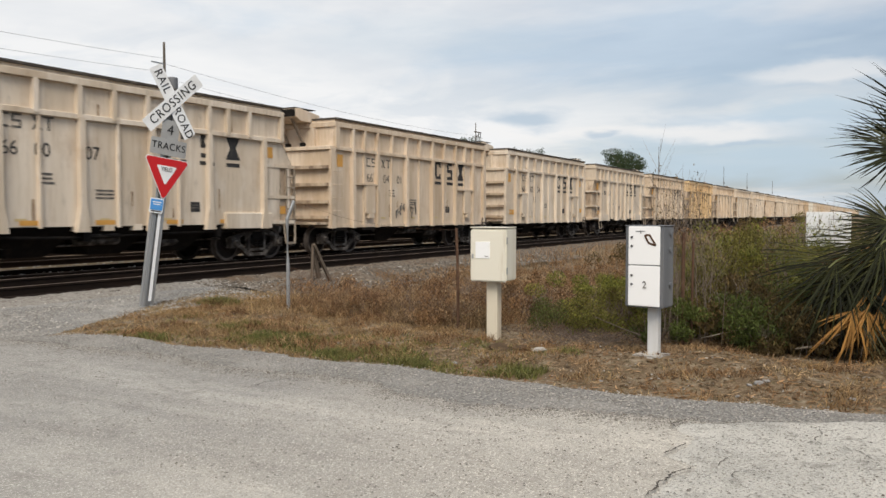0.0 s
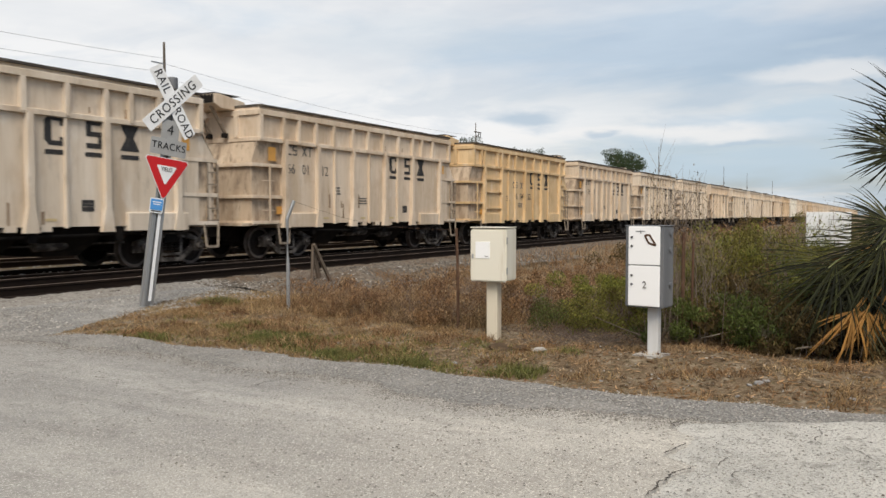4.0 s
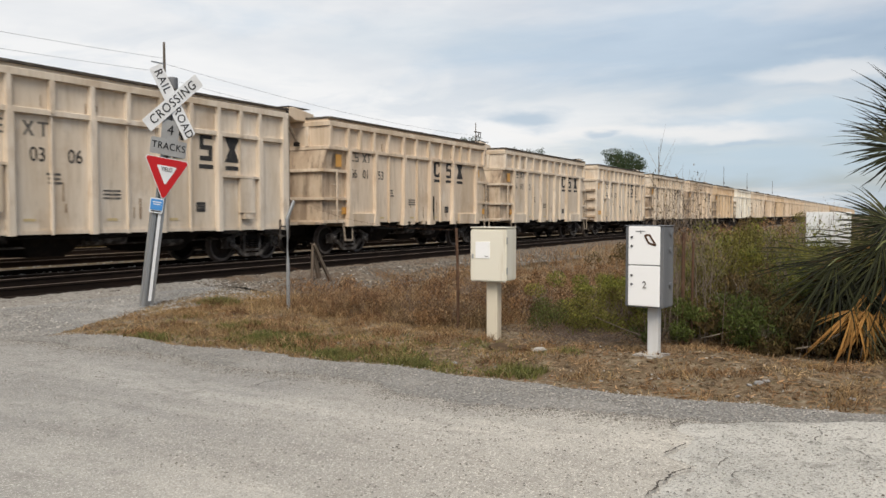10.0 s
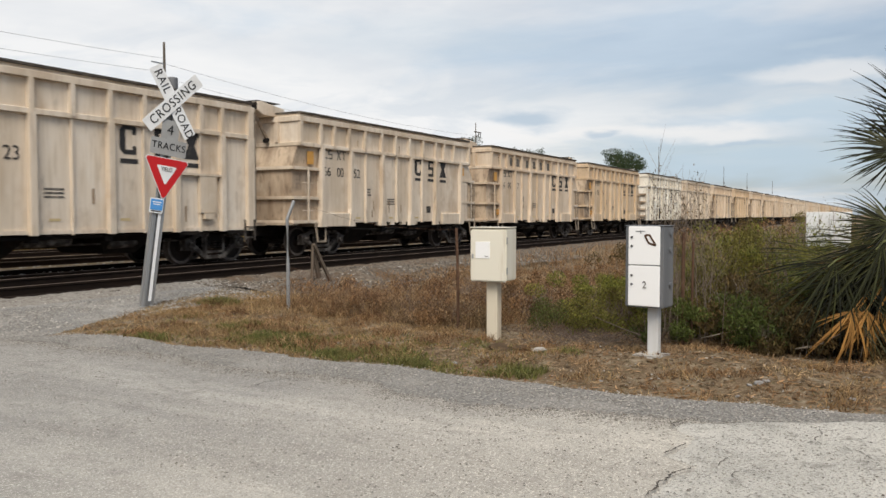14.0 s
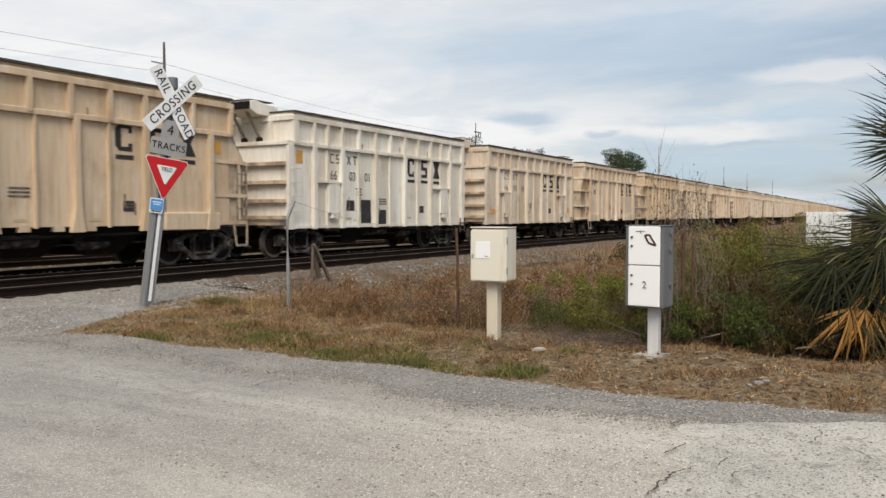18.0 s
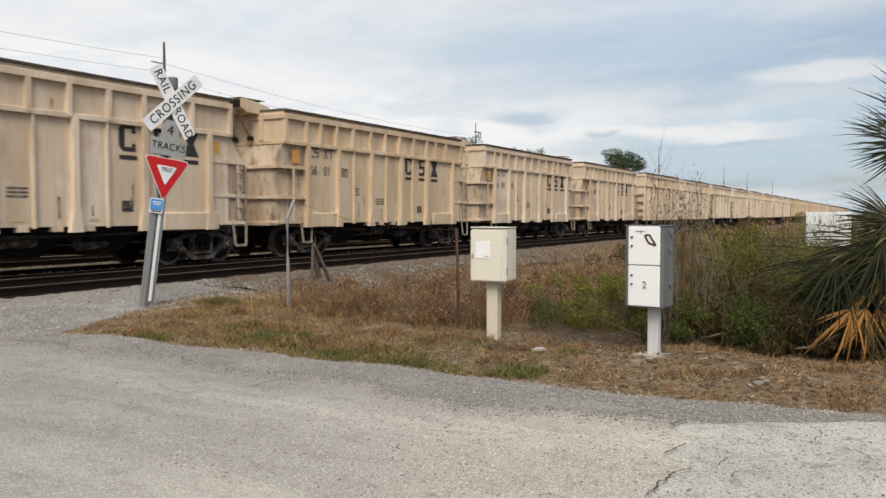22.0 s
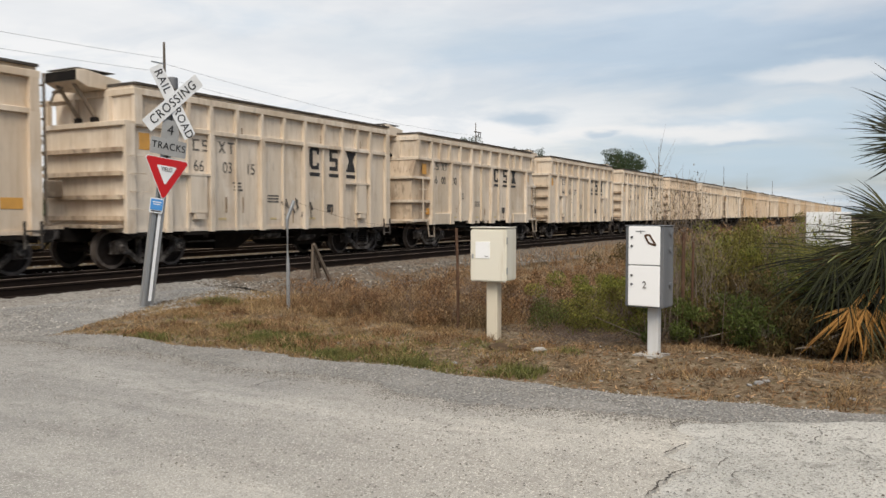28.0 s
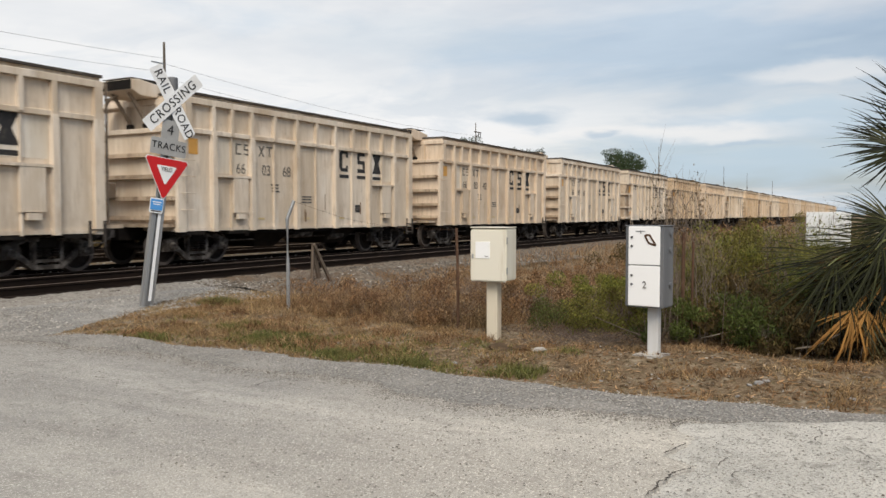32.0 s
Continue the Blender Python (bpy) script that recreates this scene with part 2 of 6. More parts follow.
def tube(bm, pts, r, n=8, cap=True):
    """A round bar through pts; r is one radius or one for each point."""
    pts = [Vector(p) for p in pts]
    rs = r if isinstance(r, (list, tuple)) else [r] * len(pts)
    rings = []
    for i, p in enumerate(pts):
        d = pts[min(i + 1, len(pts) - 1)] - pts[max(i - 1, 0)]
        q = d.to_track_quat("Z", "Y")
        rings.append([bm.verts.new(p + q @ Vector((math.cos(2 * math.pi * k / n) * rs[i], math.sin(2 * math.pi * k / n) * rs[i], 0))) for k in range(n)])
    for a, b in zip(rings, rings[1:]):
        for k in range(n):
            bm.faces.new((a[k], a[(k + 1) % n], b[(k + 1) % n], b[k]))
    if cap:
        bm.faces.new(rings[0][::-1])
        bm.faces.new(rings[-1])


def lathe(bm, prof, n=32, axis="Y", at=(0, 0, 0)):
    """Spin a profile of (radius, along) about an axis through at."""
    at = Vector(at)
    rings = []
    for r, s in prof:
        ring = []
        for k in range(n):
            a = 2 * math.pi * k / n
            c, d = r * math.cos(a), r * math.sin(a)
            ring.append(bm.verts.new(at + Vector((c, s, d) if axis == "Y" else (c, d, s))))
        rings.append(ring)
    for a, b in zip(rings, rings[1:]):
        for k in range(n):
            bm.faces.new((a[k], b[k], b[(k + 1) % n], a[(k + 1) % n]))
    bm.faces.new(rings[0])
    bm.faces.new(rings[-1][::-1])


def prism(bm, pts, y0, y1):
    """A flat outline of (x, z) points, extruded along y."""
    a = [bm.verts.new((x, y0, z)) for x, z in pts]
    b = [bm.verts.new((x, y1, z)) for x, z in pts]
    n = len(pts)
    bm.faces.new(a)
    bm.faces.new(b[::-1])
    for i in range(n):
        bm.faces.new((a[i], b[i], b[(i + 1) % n], a[(i + 1) % n]))


def bevel(bm, w, seg=1):
    bmesh.ops.bevel(bm, geom=bm.edges[:], offset=w, segments=seg, affect="EDGES", clamp_overlap=True)


def mesh_of(name, bm, material, smooth=False):
    bmesh.ops.recalc_face_normals(bm, faces=bm.faces[:])
    me = bpy.data.meshes.new(name)
    bm.to_mesh(me)
    bm.free()
    me.materials.append(material)
    if smooth:
        for p in me.polygons:
            p.use_smooth = True
    return me


def part(name, bm, material, parent=None, label="", at=None, smooth=False):
    me = bm if isinstance(bm, bpy.types.Mesh) else mesh_of(name, bm, material, smooth)
    ob = new(name, me)
    ob.parent = parent
    if at is not None:
        ob.matrix_basis = at
    if label:
        tagged(ob, label)
    return ob


def made(fn, *a, **k):
    bm = bmesh.new()
    fn(bm, *a, **k)
    return bm


def text_mesh(words, size, depth=0.004, spacing=1.0):
    cu = bpy.data.curves.new("words", "FONT")
    cu.body, cu.size, cu.extrude, cu.align_x, cu.align_y = words, size, depth, "CENTER", "CENTER"
    cu.space_character = spacing
    ob = bpy.data.objects.new("words", cu)
    scene.collection.objects.link(ob)
    me = bpy.data.meshes.new_from_object(ob)
    bpy.data.objects.remove(ob)
    bpy.data.curves.remove(cu)
    return me


def writing(name, words, size, material, parent, m, squeeze=1.0, label="", spacing=1.0, bold=0.0):
    """Words standing upright on a plate that faces -Y, centred at m."""
    me = text_mesh(words, size, .003, spacing)
    me.materials.clear()
    me.materials.append(material)
    me.transform(Matrix.Rotation(radians(90), 4, "X") @ Matrix.Diagonal((squeeze, 1, 1, 1)))
    ob = new(name, me)
    ob.parent = parent
    ob.matrix_basis = m
    if label:
        tagged(ob, label)
    return ob
# ---------------- ground ----------------
ROAD_EDGE = 6.5                       # the road runs along Y, its edge lies at this X
NEAR_TRACK, TRAIN_TRACK, FAR_TRACK, LAST_TRACK = 12.72, 16.1, 20.6, 25.0
RAIL_NEAR, RAIL_TRAIN = 0.36, 0.27


def smooth01(a, b, v):
    v = min(max((v - a) / (b - a), 0), 1)
    return v * v * (3 - 2 * v)


def ground_z(x, y):
    """Height of the bare ground: level road, a low verge, a bank up to the ballast."""
    bank = 0.13 * smooth01(9.3, 11.6, y)
    verge = smooth01(ROAD_EDGE, ROAD_EDGE + 1.5, x) * smooth01(11.5, 9.0, y)
    dip = -0.16 * smooth01(10.5, 14.0, x) * smooth01(10.5, 8.5, y)
    bump = 0.07 * verge * (noise.noise((x * .8, y * .8, 2)) + .5 * noise.noise((x * 2.5, y * 2.5, 5))) + .05 * verge
    return bank + dip + bump - 0.012


M["soil"] = surface("dry_sandy_soil", (.18, .132, .085), (((.11, .072, .042), 1.6, .40, .60, .8, ONE), ((.33, .28, .21), 4, .52, .68, .7, ONE), ((.075, .06, .03), 14, .50, .64, .8, ONE), ((.36, .29, .19), 45, .54, .66, .6, ONE)), .97, 0, .8, 25, world=True)
M["asphalt"] = surface("worn_pale_asphalt", (.318, .303, .279), (((.27, .258, .24), .9, .42, .58, .8, (1.0, .16, 1)), ((.43, .41, .375), 1.1, .50, .64, .8, (1, .13, 1)), ((.28, .27, .25), 5, .54, .68, .45, (1, .8, 1)), ((.20, .185, .17), 5, .52, .68, .5, (1, .5, 1)), ((.20, .19, .175), 24, .58, .66, .45, ONE), ((.18, .17, .155), 45, .56, .66, .55, ONE), ((.16, .15, .138), 85, .54, .64, .55, ONE), ((.56, .54, .50), 40, .58, .66, .5, ONE), ((.64, .62, .58), 75, .56, .65, .6, ONE)), .93, 0, .8, 60, world=True)
M["gravel"] = surface("grey_shoulder_gravel", (.255, .243, .225), (((.12, .115, .108), 32, .46, .60, .8, ONE), ((.36, .34, .31), 1.2, .5, .66, .6, ONE), ((.46, .445, .42), 45, .53, .66, .7, ONE)), .96, 0, .8, 60, world=True)
M["yard"] = surface("weedy_sand", (.13, .105, .065), (((.06, .065, .03), .5, .42, .6, .8, ONE), ((.30, .27, .22), 1.5, .56, .7, .6, ONE)), .97, 0, .5, 10, world=True)
M["pale"] = surface("bleached_concrete_apron", (.56, .535, .485), (((.38, .365, .33), 1.1, .42, .62, .6, ONE), ((.24, .225, .20), 7, .54, .66, .6, ONE), ((.16, .15, .13), 50, .54, .62, .8, ONE), ((.62, .60, .56), 60, .56, .63, .8, ONE)), .93, 0, 1.0, 60, world=True)


def paled(m, colour, y0, y1, amount):
    """The paving grows paler towards the apron."""
    nt = m.node_tree
    p = nt.nodes["Principled BSDF"]
    src = p.inputs["Base Color"].links[0].from_socket
    pos = nt.nodes.new("ShaderNodeNewGeometry").outputs["Position"]
    _, raw = noise_fac(nt, pos, .7, 0, 1, 5.0)
    sep = nt.nodes.new("ShaderNodeSeparateXYZ")
    nt.links.new(pos, sep.inputs[0])
    wob = nt.nodes.new("ShaderNodeMath")
    wob.operation = "MULTIPLY_ADD"
    nt.links.new(raw, wob.inputs[0])
    wob.inputs[1].default_value = 3.5
    nt.links.new(sep.outputs["Y"], wob.inputs[2])
    r = nt.nodes.new("ShaderNodeMapRange")
    r.inputs["From Min"].default_value, r.inputs["From Max"].default_value = y0 + 1.75, y1 + 1.75
    r.inputs["To Max"].default_value = amount
    nt.links.new(wob.outputs[0], r.inputs["Value"])
    col = nt.nodes.new("ShaderNodeMix")
    col.data_type, col.blend_type = "RGBA", "MULTIPLY"
    col.clamp_result = False
    nt.links.new(r.outputs[0], col.inputs["Factor"])
    nt.links.new(src, col.inputs["A"])
    col.inputs["B"].default_value = (*colour, 1)
    nt.links.new(col.outputs["Result"], p.inputs["Base Color"])


paled(M["asphalt"], (1.46, 1.425, 1.36), 5.0, 1.2, 1.0)


def sheet(name, xs, ys, fz, material, label, category, kind="structure"):
    me = bpy.data.meshes.new(name)
    vs = [(x, y, fz(x, y)) for y in ys for x in xs]
    n = len(xs)
    fs = [(j * n + i, j * n + i + 1, (j + 1) * n + i + 1, (j + 1) * n + i) for j in range(len(ys) - 1) for i in range(n - 1)]
    me.from_pydata(vs, [], fs)
    me.materials.append(material)
    for p in me.polygons:
        p.use_smooth = True
    return tagged(new(name, me), label, category, kind=kind)


def steps(*pairs):
    out = []
    for a, b, n in pairs:
        out += [a + (b - a) * i / n for i in range(n)]
    return out + [pairs[-1][1]]


sheet("ground", steps((-2500, -60, 8), (-60, -8, 13), (-8, 5, 13), (5, 20, 75), (20, 60, 50), (60, 300, 24), (300, 3500, 8)),
      steps((-2500, -60, 8), (-60, -3, 15), (-3, 12, 75), (12, 40, 28), (40, 3000, 12)), ground_z, M["soil"],
      "dry brown sandy ground with patches of weeds", "ground")


def edge_x(y, amp=1.0):
    return ROAD_EDGE + .05 * amp * math.sin(y * 1.7) + amp * .16 * noise.noise((y * .9, 3, 1)) + amp * .07 * noise.noise((y * 4, 1, 1)) - .55 * smooth01(8.2, 10.2, y) + .55 * smooth01(1.2, -1.5, y)


def road_sheet(name, y0, y1, n, fx0, fx1, nx, z, material, label, category):
    me = bpy.data.meshes.new(name)
    vs, fs = [], []
    for j in range(n + 1):
        y = y0 + (y1 - y0) * j / n
        a, b = fx0(y), fx1(y)
        for i in range(nx + 1):
            x = a + (b - a) * i / nx
            vs.append((x, y, z(x, y)))
    for j in range(n):
        for i in range(nx):
            k = j * (nx + 1) + i
            fs.append((k, k + 1, k + nx + 2, k + nx + 1))
    me.from_pydata(vs, [], fs)
    me.materials.append(material)
    return tagged(new(name, me), label, category, kind="structure")


def road_z(x, y):
    return .006 + .13 * smooth01(9.3, 11.6, y) + .012 * noise.noise((x * .35, y * .35, 9)) * smooth01(6.6, 5.0, x)


def gravel_edge(y):
    return edge_x(y, 1.3) + max(0, 2.75 * (y - 9.05) + .45 * noise.noise((y * 1.4, 5, 5)))


def gravel_z(x, y):
    z = max(road_z(x, y) - .004, ground_z(x, y) + .012 * smooth01(8.9, 9.2, y) - .03 * smooth01(9.2, 8.9, y))
    return z - .05 * smooth01(gravel_edge(y) - .30, gravel_edge(y), x) * smooth01(8.8, 9.2, y)


road_sheet("gravel_shoulder", -30, 11.3, 260, lambda y: 3.4, gravel_edge, 30, gravel_z, M["gravel"], "loose grey gravel shoulder beside the road", "road shoulder")


def paving_edge(y):
    return edge_x(y, .9) - .80 - .35 * noise.noise((y * .5, 8, 2)) - .10 * noise.noise((y * 2.7, 8, 5)) - .07 * noise.noise((y * 9, 2, 5)) - .06 * noise.noise((y * 25, 2, 7)) - .04 * noise.noise((y * 60, 2, 7))


road_sheet("road", -60, 11.2, 1800, lambda y: -6.0, paving_edge, 14, lambda x, y: road_z(x, y) + .006, M["asphalt"], "worn pale grey asphalt road with exposed stones", "road")


APRON_X = (4.0, 4.22, 4.45, 4.64, 4.73, 4.78, 4.84, 4.97, 5.12, 5.36, 5.47, 5.575, 5.72, 5.76, 6.03, 6.19, 6.45)
APRON_Y = (1.05, 1.02, 1.00, .93, .92, 1.03, 1.125, 1.10, 1.06, 1.06, 1.20, 1.25, 1.20, 1.05, .72, .37, .05)


def apron_edge(x):
    """The broken lip of the apron, slab by slab."""
    return float(np.interp(x, APRON_X, APRON_Y)) + .025 * noise.noise((x * 9, 4, 1)) + .012 * noise.noise((x * 31, 4, 1))


def apron():
    me = bpy.data.meshes.new("concrete_apron")
    vs, fs = [], []
    nx, ny = 220, 24
    for j in range(ny + 1):
        for i in range(nx + 1):
            x = 3.2 + (6.35 - 3.2) * i / nx
            top = apron_edge(x)
            y = -8 + (top + 8) * (j / ny) ** .5
            vs.append((x, y, road_z(x, y) + .026 + (-.018 if j == ny else 0)))
    for j in range(ny):
        for i in range(nx):
            k = j * (nx + 1) + i
            fs.append((k, k + 1, k + nx + 2, k + nx + 1))
    me.from_pydata(vs, [], fs)
    me.materials.append(M["pale"])
    tagged(new("concrete_apron", me), "bleached concrete apron with a broken crumbling edge", "pavement", kind="structure")


apron()


def cracks():
    """Painted shade along the broken lip of the apron, and finer open paving cracks."""
    rng = random.Random(12)
    crack = surface("crack_dirt_lip_shade", (.07, .062, .055), (((.15, .13, .11), 30, .45, .65, .6, ONE),), .95, world=True)

    def ribbon(pts, w, lift):
        vs, fs = [], []
        for i, (x, y) in enumerate(pts):
            a, b = Vector(pts[max(i - 1, 0)]), Vector(pts[min(i + 1, len(pts) - 1)])
            n = Vector((-(b - a).y, (b - a).x)).normalized() * w * rng.uniform(.25, 1.2) * min(1, i / 3, (len(pts) - 1 - i) / 3)
            z = road_z(x, y) + lift
            vs += [(x - n.x, y - n.y, z), (x + n.x, y + n.y, z)]
        for i in range(len(pts) - 1):
            k = 2 * i
            fs.append((k, k + 1, k + 3, k + 2))
        me = bpy.data.meshes.new("crack")
        me.from_pydata(vs, [], fs)
        me.materials.append(crack)
        tagged(new("pavement_crack", me), "dark dirt-filled crack in the paving", "crack", kind="structure")
    # dark ribbons paint the shade at the foot of the raised lip
    for x0, x1, w in ((4.05, 4.66, .009), (4.82, 5.14, .008), (5.50, 5.75, .009), (6.0, 6.06, .005)):
        n = 40
        ribbon([(x0 + (x1 - x0) * i / n, apron_edge(x0 + (x1 - x0) * i / n) + .010) for i in range(n + 1)], w, .032)
    for x, y, a, l in ((5.0, .72, 2.6, .35), (5.5, .3, .8, .5), (4.75, .55, 1.9, .4), (5.3, .0, 1.1, .4)):
        pts = []
        for i in range(22):
            pts.append((x, y))
            a += rng.gauss(0, .28)
            x += math.cos(a) * l / 22
            y += math.sin(a) * l / 22
        ribbon(pts, .0032, .034)
    for x, y, a, l in ((5.9, 6.9, 1.4, .8), (5.6, 4.6, 2.6, .6), (5.75, 8.0, 1.5, 1.0)):
        pts = []
        for i in range(22):
            pts.append((x, y))
            a += rng.gauss(0, .15)
            x += math.cos(a) * l / 22
            y += math.sin(a) * l / 22
        ribbon(pts, .006, .016)


cracks()


# ---------------- railway tracks ----------------
def track(y, top, x0, x1, label, ties):
    t = new("railway_track")
    t.matrix_basis = pose(0, y, top)
    tagged(t, label, "railway track", kind="structure")
    for s in (-1, 1):
        bm = bmesh.new()
        prof = [(-.075, -.17), (.075, -.17), (.075, -.155), (.015, -.135), (.015, -.045), (.036, -.035), (.036, -.004), (-.036, -.004), (-.036, -.035), (-.015, -.045), (-.015, -.135), (-.075, -.155)]
        a = [bm.verts.new((x0, s * .755 + u, v)) for u, v in prof]
        b = [bm.verts.new((x1, s * .755 + u, v)) for u, v in prof]
        for i in range(len(prof)):
            bm.faces.new((a[i], b[i], b[(i + 1) % len(prof)], a[(i + 1) % len(prof)]))
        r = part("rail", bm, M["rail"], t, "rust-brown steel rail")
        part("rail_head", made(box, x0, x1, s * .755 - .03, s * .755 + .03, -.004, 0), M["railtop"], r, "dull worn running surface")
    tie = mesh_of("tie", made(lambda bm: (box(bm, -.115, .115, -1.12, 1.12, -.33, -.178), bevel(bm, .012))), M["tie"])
    for k in range(ties):
        part("tie", tie, None, t, at=pose(x0 + 1 + k * .53 + random.uniform(-.03, .03), random.uniform(-.05, .05), random.uniform(-.012, .008), 0, 0, random.uniform(-1.2, 1.2)))
    return t


track(NEAR_TRACK, RAIL_NEAR, -30, 420, "rusty rails on dark timber ties, beside the train", 150)
track(TRAIN_TRACK, RAIL_TRAIN, -330, 640, "rusty rails on dark timber ties under the train", 0)
track(FAR_TRACK, RAIL_TRAIN, -60, 300, "rusty rails on the blackened bed behind the train", 60)
track(LAST_TRACK, RAIL_TRAIN, -60, 300, "rusty rails on the blackened bed behind the train", 0)


def ballast_bed():
    def fz(x, y):
        z = .20 if y < 11.99 else (.188 if y < 14.6 else .10)
        z = z * smooth01(10.6, 11.75, y) - .05 * smooth01(26.5, 29, y)
        return z + .022 * noise.noise((x * 3, y * 3, 1)) + .02 * noise.noise((x * 9, y * 9, 4)) - .03 * smooth01(11.3, 10.6, y)
    along = steps((-330, -8, 30), (-8, 5, 40), (5, 30, 250), (30, 80, 100), (80, 640, 60))
    sheet("ballast_shoulder", steps((-330, -8, 30), (-8, 5, 40), (5, 11.6, 66)), steps((10.3, 11.98, 22)), fz, M["ballast"], "pale grey crushed-stone shoulder of the track bed", "ballast")
    sheet("ballast_bank", steps((11.6, 30, 184), (30, 80, 100), (80, 640, 60)), steps((10.3, 11.98, 22)), fz, M["bank"], "grey-brown dusty rubble bank along the track", "ballast")
    # near-black colour here carries the shade under the cars
    sheet("track_bed", along, steps((11.98, 14.6, 16), (14.6, 29, 24)), fz, M["bed"], "dark ballast between the rails, blackened for the shade under the train", "ballast")


ballast_bed()
# ---------------- the train ----------------
PITCH, BODY = 12.718, 10.72             # coupled length of a car, length of its body
HALF, HW = BODY / 2, 1.46
SILL, MID, CHORD, TOP = 0.83, 3.26, 3.94, 4.22


def truck_meshes():
    out = {}
    for nm, y in (("near", -1.02), ("far", 1.02)):
        bm = bmesh.new()
        for p, q, w in (((-.5, .74), (.5, .74), .12), ((-.48, .74), (-1.0, .56), .12), ((.48, .74), (1.0, .56), .12),
                        ((-.34, .15), (.34, .15), .09), ((-.32, .15), (-.80, .52), .11), ((.32, .15), (.80, .52), .11),
                        ((-.30, .17), (-.30, .72), .08), ((.30, .17), (.30, .72), .08), ((-.30, .28), (.30, .28), .06)):
            beam(bm, (p[0], y, p[1]), (q[0], y, q[1]), .12, w)
        for x in (-.85, .85):
            box(bm, x - .16, x + .16, y - .10, y + .10, .34, .62)
            lathe(bm, [(.09, y - .17), (.10, y - .15), (.10, y + .1)], 12, "Y", (x, 0, .46))
        out["frame_" + nm] = mesh_of("side_frame", bm, M["truck"])
        bm = bmesh.new()
        for x in (-.2, 0, .2):
            for z in (.36, .42, .48, .54):
                lathe(bm, [(.075, z), (.085, z + .015), (.085, z + .035), (.075, z + .045)], 10, "Z", (x, y, 0))
        out["spring_" + nm] = mesh_of("spring", bm, M["under"])
    out["bolster"] = mesh_of("bolster", made(lambda bm: (box(bm, -.2, .2, -1.1, 1.1, .55, .76), bevel(bm, .02))), M["under"])
    bm = bmesh.new()
    r = .44
    for s in (-1, 1):
        # tread, flange inside, dished plate and hub
        prof = [(.10, .80), (.13, .82), (.16, .75), (.34, .74), (.37, .79), (r, .80), (r + .005, .70), (r + .03, .685), (r + .03, .665), (.37, .66), (.34, .70), (.16, .68), (.10, .66)]
        lathe(bm, [(a, s * b) for a, b in prof], 36, "Y")
    lathe(bm, [(.075, -1.0), (.08, -.6), (.08, .6), (.075, 1.0)], 12, "Y")
    for k in range(3):      # bolt heads of the bearing cap turn with the axle
        a = 2 * math.pi * k / 3
        for s in (-1, 1):
            lathe(bm, [(.018, s * 1.18), (.018, s * 1.205)], 6, "Y", (.055 * math.cos(a), 0, .055 * math.sin(a)))
    me = out["wheelset"] = mesh_of("wheelset", bm, M["wheel"])
    me.materials.append(M["rim"])
    for p in me.polygons:
        if min(math.hypot(me.vertices[v].co.x, me.vertices[v].co.z) for v in p.vertices) > .36:
            p.material_index = 1
    return out


TM = truck_meshes()


def add_truck(car, x):
    t = part("truck", TM["bolster"], None, car, "grimy four-wheel truck with cast side frames", pose(x, 0, 0))
    part("side_frame", TM["frame_near"], None, t, "dusty cast-steel side frame")
    part("side_frame", TM["frame_far"], None, t, "dusty cast-steel side frame")
    for nest in ("spring_near", "spring_far"):
        tagged(part("spring_nest", TM[nest], None, t), kind="stuff")
    for dx in (-.85, .85):
        part("wheelset", TM["wheelset"], None, t, "steel wheelset with worn treads", pose(dx, 0, .44))


def ladder(bm, x, y, z0, z1, along, n, w=.4):
    u = Vector((1, 0, 0)) if along == "x" else Vector((0, 1, 0))
    for s in (-.5, .5):
        beam(bm, Vector((x, y, z0)) + u * w * s, Vector((x, y, z1)) + u * w * s, .04)
    for i in range(n):
        z = z0 + (z1 - z0) * (i + .3) / n
        beam(bm, Vector((x, y, z)) - u * w * .5, Vector((x, y, z)) + u * w * .5, .03)


